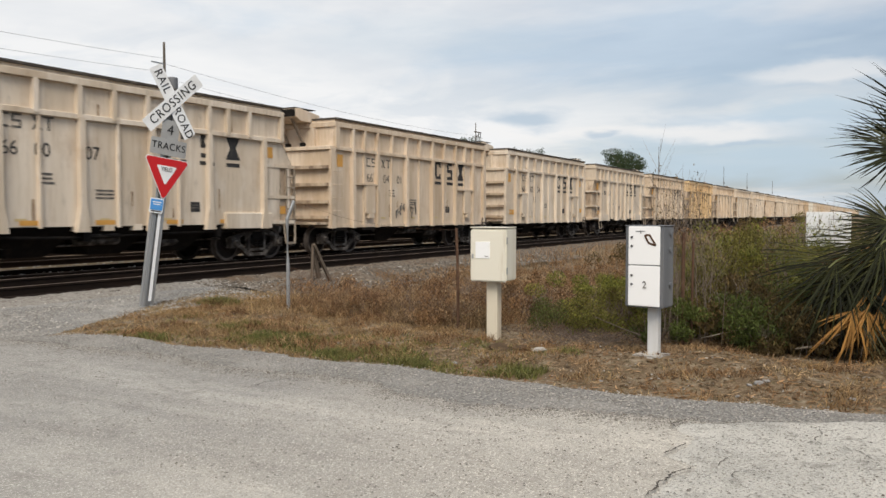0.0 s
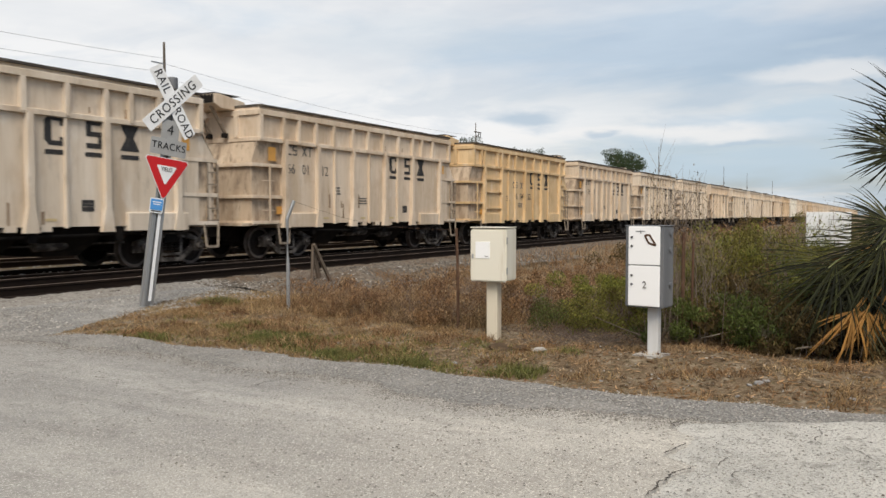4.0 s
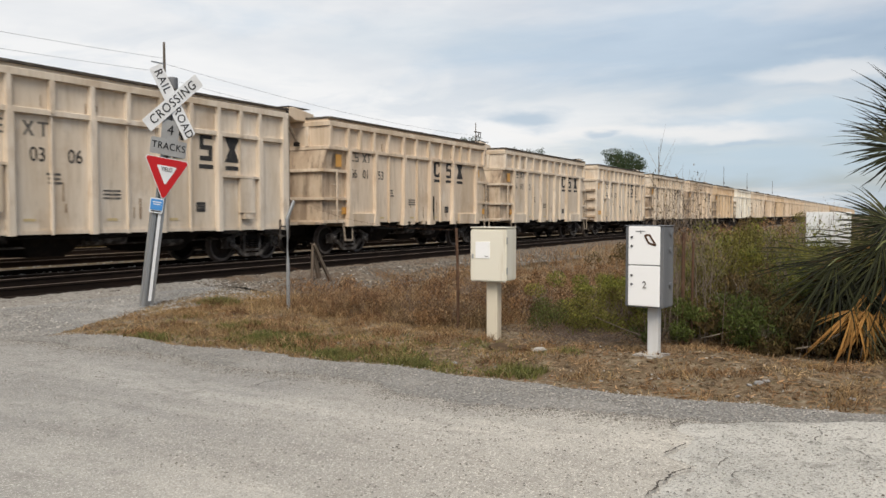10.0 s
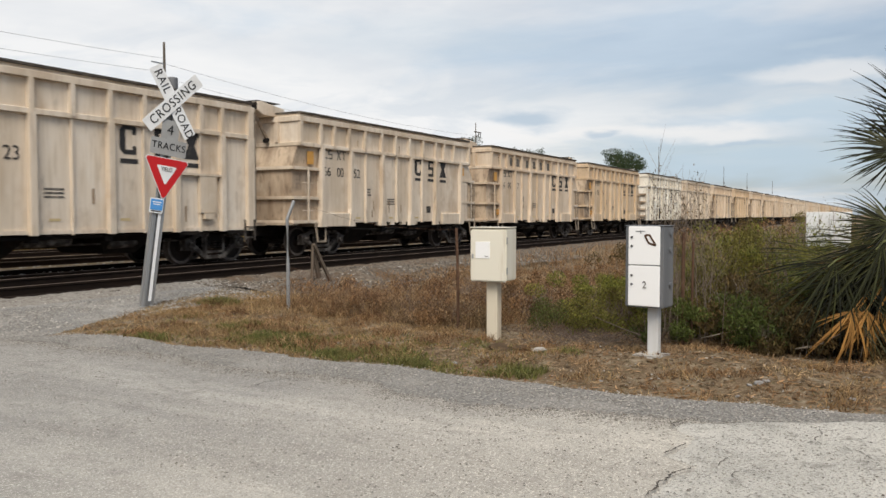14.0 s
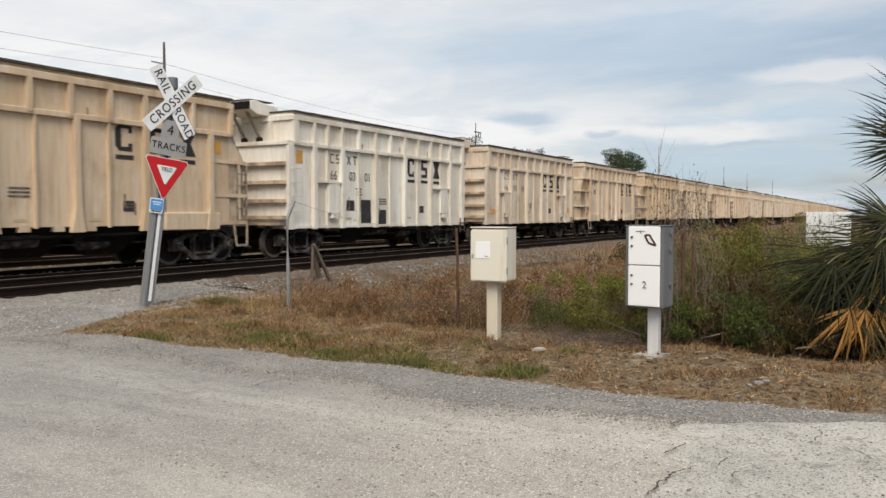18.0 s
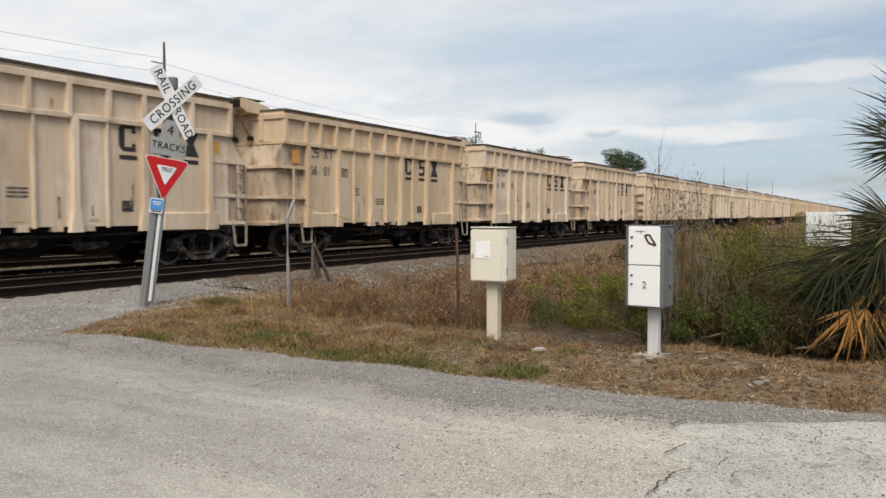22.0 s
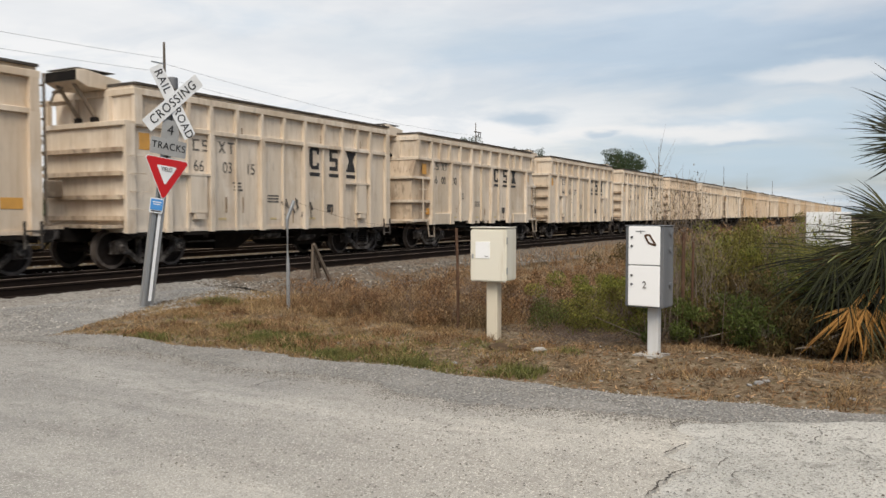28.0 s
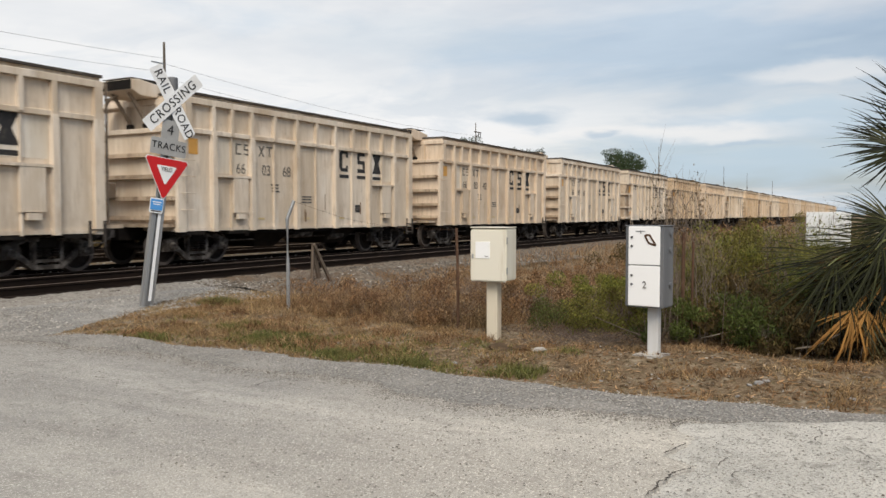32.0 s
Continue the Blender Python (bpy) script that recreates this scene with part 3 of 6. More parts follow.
def add_ends(car, kind):
    """Ends with horizontal ribs, draft gear, brake wheel, ladders and the brackets at the top."""
    for s in (-1, 1):
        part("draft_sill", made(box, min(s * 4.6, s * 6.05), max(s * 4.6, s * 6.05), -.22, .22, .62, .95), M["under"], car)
        bm = bmesh.new()
        box(bm, min(s * 6.05, s * 6.38), max(s * 6.05, s * 6.38), -.10, .10, .68, .88)
        box(bm, min(s * 6.24, s * 6.42), max(s * 6.24, s * 6.42), -.17, .06, .62, .92)
        bevel(bm, .02)
        part("coupler", bm, M["truck"], car, "grimy knuckle coupler")
        tube_bm = made(tube, [(s * 6.0, .32, .66), (s * 6.2, .33, .45), (s * 6.39, .30, .42)], .03, 6)
        part("air_hose", tube_bm, M["under"], car)
        for z in ((1.15, 1.62, 2.15, 2.68) if kind == "A" else ()):
            bm = bmesh.new()
            a, b = s * (HALF - .10), s * (HALF + .09)
            box(bm, min(a, b), max(a, b), -HW + .10, HW - .10, z - .05, z + .05)
            part("end_rib", bm, M["endgrimeshade"], car)
        bm = bmesh.new()
        box(bm, min(s * (HALF - .05), s * (HALF + .55)), max(s * (HALF - .05), s * (HALF + .55)), -HW + .15, HW - .1, .93, 1.0)
        part("end_platform", bm, M["endgrimeshade"], car)
    front = -HALF + (.22 if kind == "A" else 0)
    for y in (-.62, .55):           # stiffeners of the upper end wall
        part("end_post", made(box, front - .05, front + .06, y - .06, y + .06, MID + .07, CHORD - .02), M["cream"], car)
    # hood that lifts with the cover: a wedge on two struts ahead of the leading end
    bm = bmesh.new()
    hood = [(front + .45, 4.20), (front + .45, 4.34), (front - .52, 4.47), (front - .72, 4.44), (front - .72, 4.20), (front - .45, 4.08), (front + .05, 4.08), (front + .05, 4.20)]
    prism(bm, hood, -.52, .58)
    bevel(bm, .015)
    hood = part("cover_hood", bm, M["cream"], car, "grimy wedge-shaped hood over the end of the cover")
    part("hood_front", made(box, front - .735, front - .72, -.50, .56, 4.21, 4.43), M["under"], hood, "near-black face of the hood")
    part("hood_lid", made(box, front - .70, front + .30, -.48, .54, 4.475, 4.49), M["cover"], hood)
    for y in (-.28, .30):
        part("hood_strut", made(beam, (front - .62, y, 4.16), (front - .06, y, 3.42), .055, .075), M["ladder"], car, "brown slanting strut under the hood")
        part("strut_foot", made(lambda q: (box(q, front - .17, front - .04, y - .09, y + .09, 3.33, 3.46), bevel(q, .02))), M["under"], car)
    part("hood_arm", made(beam, (front - .60, .92, 3.74), (front + .02, .92, 3.86), .30, .07), M["endgrimeshade"], car)
    part("hood_link", made(tube, [(front - .50, .75, 3.78), (front - .62, .40, 4.02), (front - .55, .20, 4.10)], .03, 6), M["ladder"], car)
    bm = bmesh.new()
    prism(bm, [(HALF - 1.0, 4.20), (HALF - .92, 4.31), (HALF - .35, 4.36), (HALF + .18, 4.31), (HALF + .24, 4.22), (HALF + .05, 4.19)], -.60, .66)
    bevel(bm, .02)
    part("tail_hood", bm, M["cover"], car, "dark low hood over the trailing end of the cover")
    part("tail_bracket", made(beam, (HALF - .02, -.62, 3.74), (HALF + .22, -.55, 4.18), .05, .06), M["ladder"], car)
    bm = bmesh.new()
    box(bm, -HALF - .34, -HALF - .12, .55, 1.0, 1.62, 2.02)
    bevel(bm, .03)
    part("brake_housing", bm, M["ladder"], car, "dark brake-gear housing on the end")
    bm = bmesh.new()
    if kind == "A":
        ladder(bm, HALF + .17, -HW + .36, 1.02, TOP - .15, "y", 9)
    else:                           # follows the flared shoulder down
        way = [(HALF + .10, 4.0), (HALF + .14, 3.2), (HALF + .60, 2.52), (HALF + .60, 1.0)]
        for y in (-HW + .22, -HW + .58):
            tube(bm, [(x, y, z) for x, z in way], .022, 6)
        for x, z in [(HALF + .11, 3.8), (HALF + .13, 3.45), (HALF + .20, 3.1), (HALF + .42, 2.78)] + [(HALF + .60, 2.4 - .3 * k) for k in range(5)]:
            beam(bm, (x, -HW + .22, z), (x, -HW + .58, z), .028)
    part("ladder", bm, M["ladder"], car, "grimy brown steel ladder on the end")


def logo_meshes():
    """Three plain black blocks, each with a bar beneath."""
    out = []
    for k in range(3):
        bm = bmesh.new()
        if k == 0:      # open bracket
            prism(bm, [(-.25, -.22), (-.14, -.34), (-.09, -.34), (-.09, .34), (-.14, .34), (-.25, .22)], -.004, 0)
            box(bm, -.088, .20, -.004, 0, .23, .34)
            box(bm, -.088, .20, -.004, 0, -.34, -.23)
            box(bm, .10, .20, -.004, 0, .12, .228)
            box(bm, .10, .20, -.004, 0, -.228, -.14)
        elif k == 1:    # three stacked bars
            for z in (.28, 0, -.28):
                box(bm, -.21, .21, -.004, 0, z - .06, z + .06)
            box(bm, -.21, -.08, -.004, 0, .062, .218)
            box(bm, .08, .21, -.004, 0, -.218, -.062)
        else:           # hourglass of two wedges
            prism(bm, [(-.26, .34), (.26, .34), (.10, 0), (-.10, 0)], -.004, 0)
            prism(bm, [(-.10, 0), (.10, 0), (.26, -.34), (-.26, -.34)], -.004, 0)
        box(bm, -.24, .24, -.004, 0, -.55, -.44)
        out.append(mesh_of("emblem", bm, M["black"]))
    return out


LOGO = logo_meshes()


def mark_meshes():
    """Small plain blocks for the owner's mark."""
    out = []
    for k in range(4):
        bm = bmesh.new()
        if k == 0:
            box(bm, -.11, -.06, -.004, 0, -.16, .16)
            box(bm, -.06, .10, -.004, 0, .11, .16)
            box(bm, -.06, .10, -.004, 0, -.16, -.11)
        elif k == 1:
            for z in (-.135, 0, .135):
                box(bm, -.10, .10, -.004, 0, z - .024, z + .024)
            box(bm, -.10, -.055, -.004, 0, 0, .135)
            box(bm, .055, .10, -.004, 0, -.135, 0)
        elif k == 2:
            prism(bm, [(-.12, .16), (-.06, .16), (.12, -.16), (.06, -.16)], -.004, 0)
            prism(bm, [(.12, .16), (.06, .16), (-.12, -.16), (-.06, -.16)], -.0045, 0)
        else:
            box(bm, -.12, .12, -.004, 0, .11, .16)
            box(bm, -.026, .026, -.004, 0, -.16, .11)
        out.append(mesh_of("mark_block", bm, M["ghost"]))
    return out


MARKS = mark_meshes()
STRIP = mesh_of("reflector", made(box, -.13, .13, -.004, 0, -.03, .03), M["yellowmark"])


def bars(rows, material):
    """Unreadable small print as bars: (x, z, width, height)."""
    bm = bmesh.new()
    for x, z, w, h in rows:
        box(bm, x - w / 2, x + w / 2, -.004, 0, z - h / 2, z + h / 2)
    return mesh_of("stencil", bm, material)


def at_frac(f):
    return -HALF + f * BODY


A_POSTS = ((.012, 1), (.112, 1), (.172, 0), (.24, 1), (.325, 0), (.412, 1), (.497, 0), (.582, 1), (.667, 0), (.752, 1), (.825, 0), (.892, 1), (.988, 1))
B_POSTS = ((.10, 1), (.237, 1), (.316, 0), (.404, 1), (.49, 0), (.575, 1), (.65, 0), (.74, 1), (.925, 1))
B_UPPER = (.093, .155, .228, .309, .40, .48, .564, .653, .74, .80, .873)
C_POSTS = ((.10, 1), (.26, 1), (.33, 0), (.40, 0), (.50, 1), (.60, 0), (.69, 1), (.78, 0), (.92, 1))


def shell(bm, x0, x1, hw, z0, z1, taper=0.0):
    """A hopper box whose top is wider by taper at each end."""
    vs = [(x0, -hw, z0), (x1, -hw, z0), (x1, hw, z0), (x0, hw, z0), (x0 - taper, -hw, z1), (x1 + taper, -hw, z1), (x1 + taper, hw, z1), (x0 - taper, hw, z1)]
    vs = [bm.verts.new(v) for v in vs]
    for f in ((3, 2, 1, 0), (4, 5, 6, 7), (0, 1, 5, 4), (1, 2, 6, 5), (2, 3, 7, 6), (3, 0, 4, 7)):
        bm.faces.new([vs[i] for i in f])


def hopper_car(kind):
    car = new("hopper_car")
    c = M["cream"]
    # upper band: full length, under the top chord
    lead = -HALF + (.24 if kind == "A" else 0)
    part("upper_band", made(shell, lead + .05, HALF - .05, HW - .11, MID - .04, CHORD), c, car)
    if kind == "A":
        part("body", made(lambda bm: (shell(bm, -HALF + .05, HALF - .05, HW - .11, SILL + .02, MID), box(bm, -HALF + .03, HALF - .03, -HW + .07, HW - .07, SILL, SILL + .08))), c, car)
    else:
        part("body", made(shell, -HALF + 1.05, HALF - .10, HW - .11, .98, MID), c, car)
        part("end_bay", made(shell, -HALF - .12, -HALF + 1.06, HW - .22, 1.0, 2.60), M["endgrimeshade"], car)
        # the rear bay takes the dark end paint for its shade as well
        part("rear_bay", made(shell, HALF - .12, HALF + .46, HW - .16, 1.0, 2.60), M["endgrimeshade"], car)

        def shoulder(xi, xt, xb, inset, m):
            """Sloped shoulder under the upper band: flares out from xt at the band to xb at the bay."""
            bm = bmesh.new()
            vs = [bm.verts.new(v) for sg in (-1, 1) for v in ((xi, sg * (HW - .115), MID), (xt, sg * (HW - .115), MID), (xb, sg * (HW - inset), 2.58), (xi, sg * (HW - inset), 2.58))]
            for f in ((0, 1, 2, 3), (7, 6, 5, 4), (1, 5, 6, 2), (0, 4, 5, 1), (3, 2, 6, 7), (0, 3, 7, 4)):
                bm.faces.new([vs[i] for i in f])
            part("sloped_shoulder", bm, m, car)
        shoulder(-HALF + 1.06, -HALF + .02, -HALF - .16, .20, M["endgrimeshade"])
        shoulder(HALF - .12, HALF - .04, HALF + .50, .145, c)
    for nm, x0, z0, z1, out in (("top_chord", lead, CHORD - .02, CHORD + .13, 0), ("mid_chord", -HALF - .02, MID - .05, MID + .07, -.02)):
        bm = bmesh.new()
        box(bm, x0, HALF, -HW - out, HW + out, z0, z1)
        bevel(bm, .012)
        part(nm, bm, c, car)
    part("cover_curb", made(box, lead + .05, HALF - .05, -HW + .07, HW - .07, CHORD + .13, CHORD + .205), c, car)
    bm = bmesh.new()
    box(bm, lead + .03, HALF - .03, -HW + .005, HW - .005, CHORD + .205, CHORD + .262)
    part("cover_edge", bm, M["cover"], car, "dark weathered edge of the car's cover")
    # posts
    for s in (-1, 1):
        y0, y1 = (-HW, -HW + .11) if s < 0 else (HW - .11, HW)

        def post(f, z0, z1, w, deep=0.0, flare=0.0):
            bm = bmesh.new()
            x = at_frac(f)
            ya, yb = (y0 - deep, y1) if s < 0 else (y0, y1 + deep)
            prism(bm, [(x - w / 2 - flare, z0), (x + w / 2 + flare, z0), (x + w / 2, z0 + .55 if flare else z0 + .01), (x + w / 2, z1), (x - w / 2, z1), (x - w / 2, z0 + .55 if flare else z0 + .01)], ya, yb)
            part("side_post", bm, c, car)
        if s > 0:
            for f, deep in (A_POSTS if kind == "A" else B_POSTS if kind == "B" else C_POSTS):
                post(f, SILL if kind == "A" else .9, CHORD, .12)
        elif kind == "A":
            for f, deep in A_POSTS:
                end = f < .05 or f > .95
                post(f + (.022 if f < .05 else 0), MID, CHORD, .20 if end else .10)
                post(f, SILL - .02, MID, .24 if end else (.14 if deep else .045), .025 if deep and not end else (0 if end else -.05))
        else:
            for f in (B_UPPER if kind == "B" else [p[0] for p in C_POSTS] + [.07, .22, .93]):
                post(f, MID, CHORD, .11)
            post(.008, MID, CHORD, .12)
            post(.992, MID, CHORD, .12)
            for f, deep in (B_POSTS if kind == "B" else C_POSTS):
                post(f, .86 if deep else .95, MID, .13 if deep else .05, .02 if deep else -.03, .09 if deep else 0)
            for f in (.045,):
                post(f, 1.0, 2.6, .05, -.07)
    # ribs along the set-back end bays and under-sill stubs
    if kind != "A":
        for x0, x1 in ((-HALF - .20, at_frac(.10)), (at_frac(.925), HALF + .52)):
            for z in (1.02, 1.72, 2.58):
                part("end_rib", made(box, x0, x1, -HW + .09, HW - .09, z - .045, z + .045), c, car)
        part("end_post", made(box, HALF + .20, HALF + .30, -HW + .10, -HW + .17, 1.06, 2.54), c, car)
        if kind == "C":
            for a, b in ((.10, .26), (.92, .993)):
                for z in (1.5, 2.2, 2.75):
                    part("panel_rib", made(box, at_frac(a), at_frac(b), -HW + .03, HW - .03, z - .03, z + .03), c, car)
        for a, b, z in ((.10, .237, .86), (.79, .953, .86)):
            part("lower_skirt", made(lambda bm: (box(bm, at_frac(a), at_frac(b), -HW + .02, HW - .02, z, z + .42), bevel(bm, .02))), c, car)
        for f in (.40, .47, .54, .61):
            part("sill_stub", made(box, at_frac(f) - .12, at_frac(f) + .12, -HW + .10, HW - .10, .88, 1.02), c, car)
        for x in (-4.55, HALF + .06):
            bm = bmesh.new()
            beam(bm, (x, -HW + .10, 1.0), (x + .03, -HW + .04, .42), .05)
            beam(bm, (x + .48, -HW + .10, 1.0), (x + .40, -HW + .04, .42), .05)
            beam(bm, (x + .03, -HW + .04, .43), (x + .40, -HW + .04, .43), .06)
            part("stirrup_step", bm, M["step"], car, "bent dusty steel stirrup step")
    else:
        for a, b in ((.112, .24), (.752, .892)):
            for s in (-1, 1):
                bm = bmesh.new()
                y = s * (HW - .10)
                xa, xb = at_frac(a) + .12, at_frac(b) - .08
                xm = (xa + xb) / 2
                box(bm, xa - .05, xb + .05, min(y, y + s * .10), max(y, y + s * .10), 2.18, 2.24)
                box(bm, xm - .04, xm + .5, min(y, y + s * .09), max(y, y + s * .09), 1.28, 2.18)
                box(bm, xm + .08, xm + .38, min(y, y + s * .13), max(y, y + s * .13), 1.12, 1.26)
                part("hatch_frame", bm, c, car)
        # black bars added as painted shade along the bottom of the side sill
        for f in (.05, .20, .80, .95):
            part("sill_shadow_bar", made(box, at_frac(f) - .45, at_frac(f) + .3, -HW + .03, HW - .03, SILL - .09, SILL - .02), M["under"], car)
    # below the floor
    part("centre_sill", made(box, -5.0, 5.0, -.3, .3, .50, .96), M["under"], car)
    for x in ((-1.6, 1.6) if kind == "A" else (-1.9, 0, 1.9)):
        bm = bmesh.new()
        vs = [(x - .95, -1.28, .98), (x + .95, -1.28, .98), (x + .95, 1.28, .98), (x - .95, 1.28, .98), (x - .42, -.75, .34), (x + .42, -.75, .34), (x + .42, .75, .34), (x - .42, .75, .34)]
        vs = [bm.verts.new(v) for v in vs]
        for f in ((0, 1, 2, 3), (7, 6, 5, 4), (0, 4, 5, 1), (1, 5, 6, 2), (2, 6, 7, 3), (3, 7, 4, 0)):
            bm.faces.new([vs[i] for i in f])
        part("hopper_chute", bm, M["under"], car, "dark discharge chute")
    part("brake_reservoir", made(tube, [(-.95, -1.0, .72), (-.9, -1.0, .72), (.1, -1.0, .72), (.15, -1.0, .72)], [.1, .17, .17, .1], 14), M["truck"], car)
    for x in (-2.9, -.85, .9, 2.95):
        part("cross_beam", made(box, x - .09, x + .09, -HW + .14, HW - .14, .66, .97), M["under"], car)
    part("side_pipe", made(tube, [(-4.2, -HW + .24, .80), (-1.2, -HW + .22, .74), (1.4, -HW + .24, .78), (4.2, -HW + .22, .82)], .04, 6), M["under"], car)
    part("brake_cylinder", made(tube, [(1.15, -.85, .60), (1.2, -.85, .60), (1.85, -.85, .62), (2.1, -.85, .62)], [.08, .15, .15, .05], 12), M["truck"], car)
    part("brake_rod", made(tube, [(-3.4, -.9, .55), (3.4, -.9, .60)], .025, 6), M["truck"], car)
    for x in ((-4.4, 4.25) if kind == "A" else (-3.86, 4.62)):
        add_truck(car, x)
    add_ends(car, kind)
    # paint marks
    y = -HW + .106
    for k, f in enumerate((.632, .718, .802)):
        part("emblem", LOGO[k], None, car, "black painted emblem block", pose(at_frac(f), y, 2.90 if kind == "A" else 2.94) @ Matrix.Diagonal((1, 1, .96 if kind == "A" else .88, 1)))
    f0 = {"A": .212, "B": .147, "C": .405}[kind]
    for k, dx in enumerate((-.27, -.02, .41, .66) if kind == "B" else (-.13, .17, .74, 1.06)):
        part("mark_block", MARKS[k], None, car, "dark painted block of the owner's mark", pose(at_frac(f0) + dx, y, {"A": 2.94, "B": 3.06, "C": 2.58}[kind]) @ Matrix.Diagonal((1, 1, .9, 1)))
    small = part("small_print", bars([(at_frac(.33) + i * .02, 2.05 - .09 * i, .32 - .05 * (i % 2), .045) for i in range(3)] + [(at_frac(.46), 1.75 - .08 * i, .45, .04) for i in range(3)], M["ghost"]), None, car, "small faded stencilled print", pose(0, y, 0))
    tagged(small, kind="stuff")
    if kind != "A":
        part("end_placard", bars([(at_frac(.952), 2.93, .26, .30)], M["orange"]), None, car, "orange square placard at the trailing end", pose(0, y, 0))
    part("data_panel", bars([(at_frac(.70), 1.42, .30, .24)], M["black"]), None, car, "small black data panel", pose(0, y, 0))
    part("reflector", bars([(at_frac(.055), 2.9, .30, .38)], M["orange"]), None, car, "orange square placard", pose(0, -HW + .106, 0))
    part("reflector", bars([(at_frac(.08 if kind == "A" else .10), 1.35, .50, .22)], M["orange"]), None, car, "orange reflective panel", pose(0, -HW + (.106 if kind == "A" else .165), 0))
    for f in (.28, .46, .62):
        part("reflector", STRIP, None, car, "dull yellow reflective strip", pose(at_frac(f), y, 1.12))
    part("data_lines", bars([(at_frac(.70), 1.46, .22, .03), (at_frac(.70), 1.40, .22, .03)], M["ghost"]), None, car, "pale lines on the data panel", pose(0, y - .003, 0))
    # side ladder at the trailing end and hand grabs at the leading one
    bm = bmesh.new()
    if kind != "A":
        ladder(bm, HALF + .36, -HW + .11, 1.0, 2.5, "x", 5, .34)
        part("side_ladder", bm, M["step"], car, "grimy cream steel ladder at the car's corner")
    else:
        ladder(bm, HALF - .24, -HW - .02, .55, 1.1, "x", 2, .36)
        part("corner_step", bm, M["truck"], car, "small steel step under the corner")
    for z in (1.35, 1.75, 2.15, 2.55):
        part("hand_grab", made(tube, [(-HALF + .10, -HW + .02, z), (-HALF + .10, -HW - .05, z), (-HALF + .50, -HW - .05, z), (-HALF + .50, -HW + .02, z)], .012, 5), c, car)
    return car


# kind, paint, number for every car in the train's order
CARS = [("B", "cream_b", "0007"), ("A", "cream", "0401"), ("A", "cream_b", "0234"), ("B", "cream_b", "0020"), ("B", "cream", "0112"), ("C", "yellow", "0452"),
        ("B", "cream", "0117"), ("B", "cream_b", "0199"), ("A", "cream_b", "0306"), ("B", "cream", "0153"), ("B", "cream_b", "0082"), ("A", "cream_b", "0323"),
        ("B", "cream_b", "0052"), ("B", "cream", "0017"), ("B", "cream_c", "0146"), ("A", "white", "0301"), ("A", "cream_b", "0318"), ("B", "cream", "0093"),
        ("B", "cream_c", "0180"), ("B", "cream", "0044"), ("B", "cream", "0027"), ("A", "cream", "0327"), ("A", "cream_b", "0315"), ("B", "cream_b", "0000"),
        ("A", "cream_b", "0377"), ("A", "cream_b", "0368"), ("A", "cream", "0342"), ("A", "cream_b", "0361")]
for _k in range(28, 49):
    CARS.append(("BBABAABBABA"[_k % 11], ("cream", "cream_b", "cream_c")[_k % 3], ""))

KIND_LABEL = {"A": "dusty straight-sided hopper car with small side hatches", "B": "dusty ribbed hopper car with sloped set-back ends", "C": "panelled ribbed hopper car with set-back ends"}
PAINT_LABEL = {"cream": "cream", "cream_b": "pale cream", "cream_c": "tan", "yellow": "fresh yellowish", "white": "whitewashed"}
TRAIN = []
# cars whose emblem is stencilled further along the side
EMBLEM = {0: .02, 5: -.04, 7: .07, 10: .075, 13: .075, 14: .06, 17: .072, 19: .075}

MARK = {0: 1.40}                        # metres by which a car's mark and number sit further back
LOW_REAR = (0, 2, 9, 16, 21)                # cars with an orange panel low on the trailing end


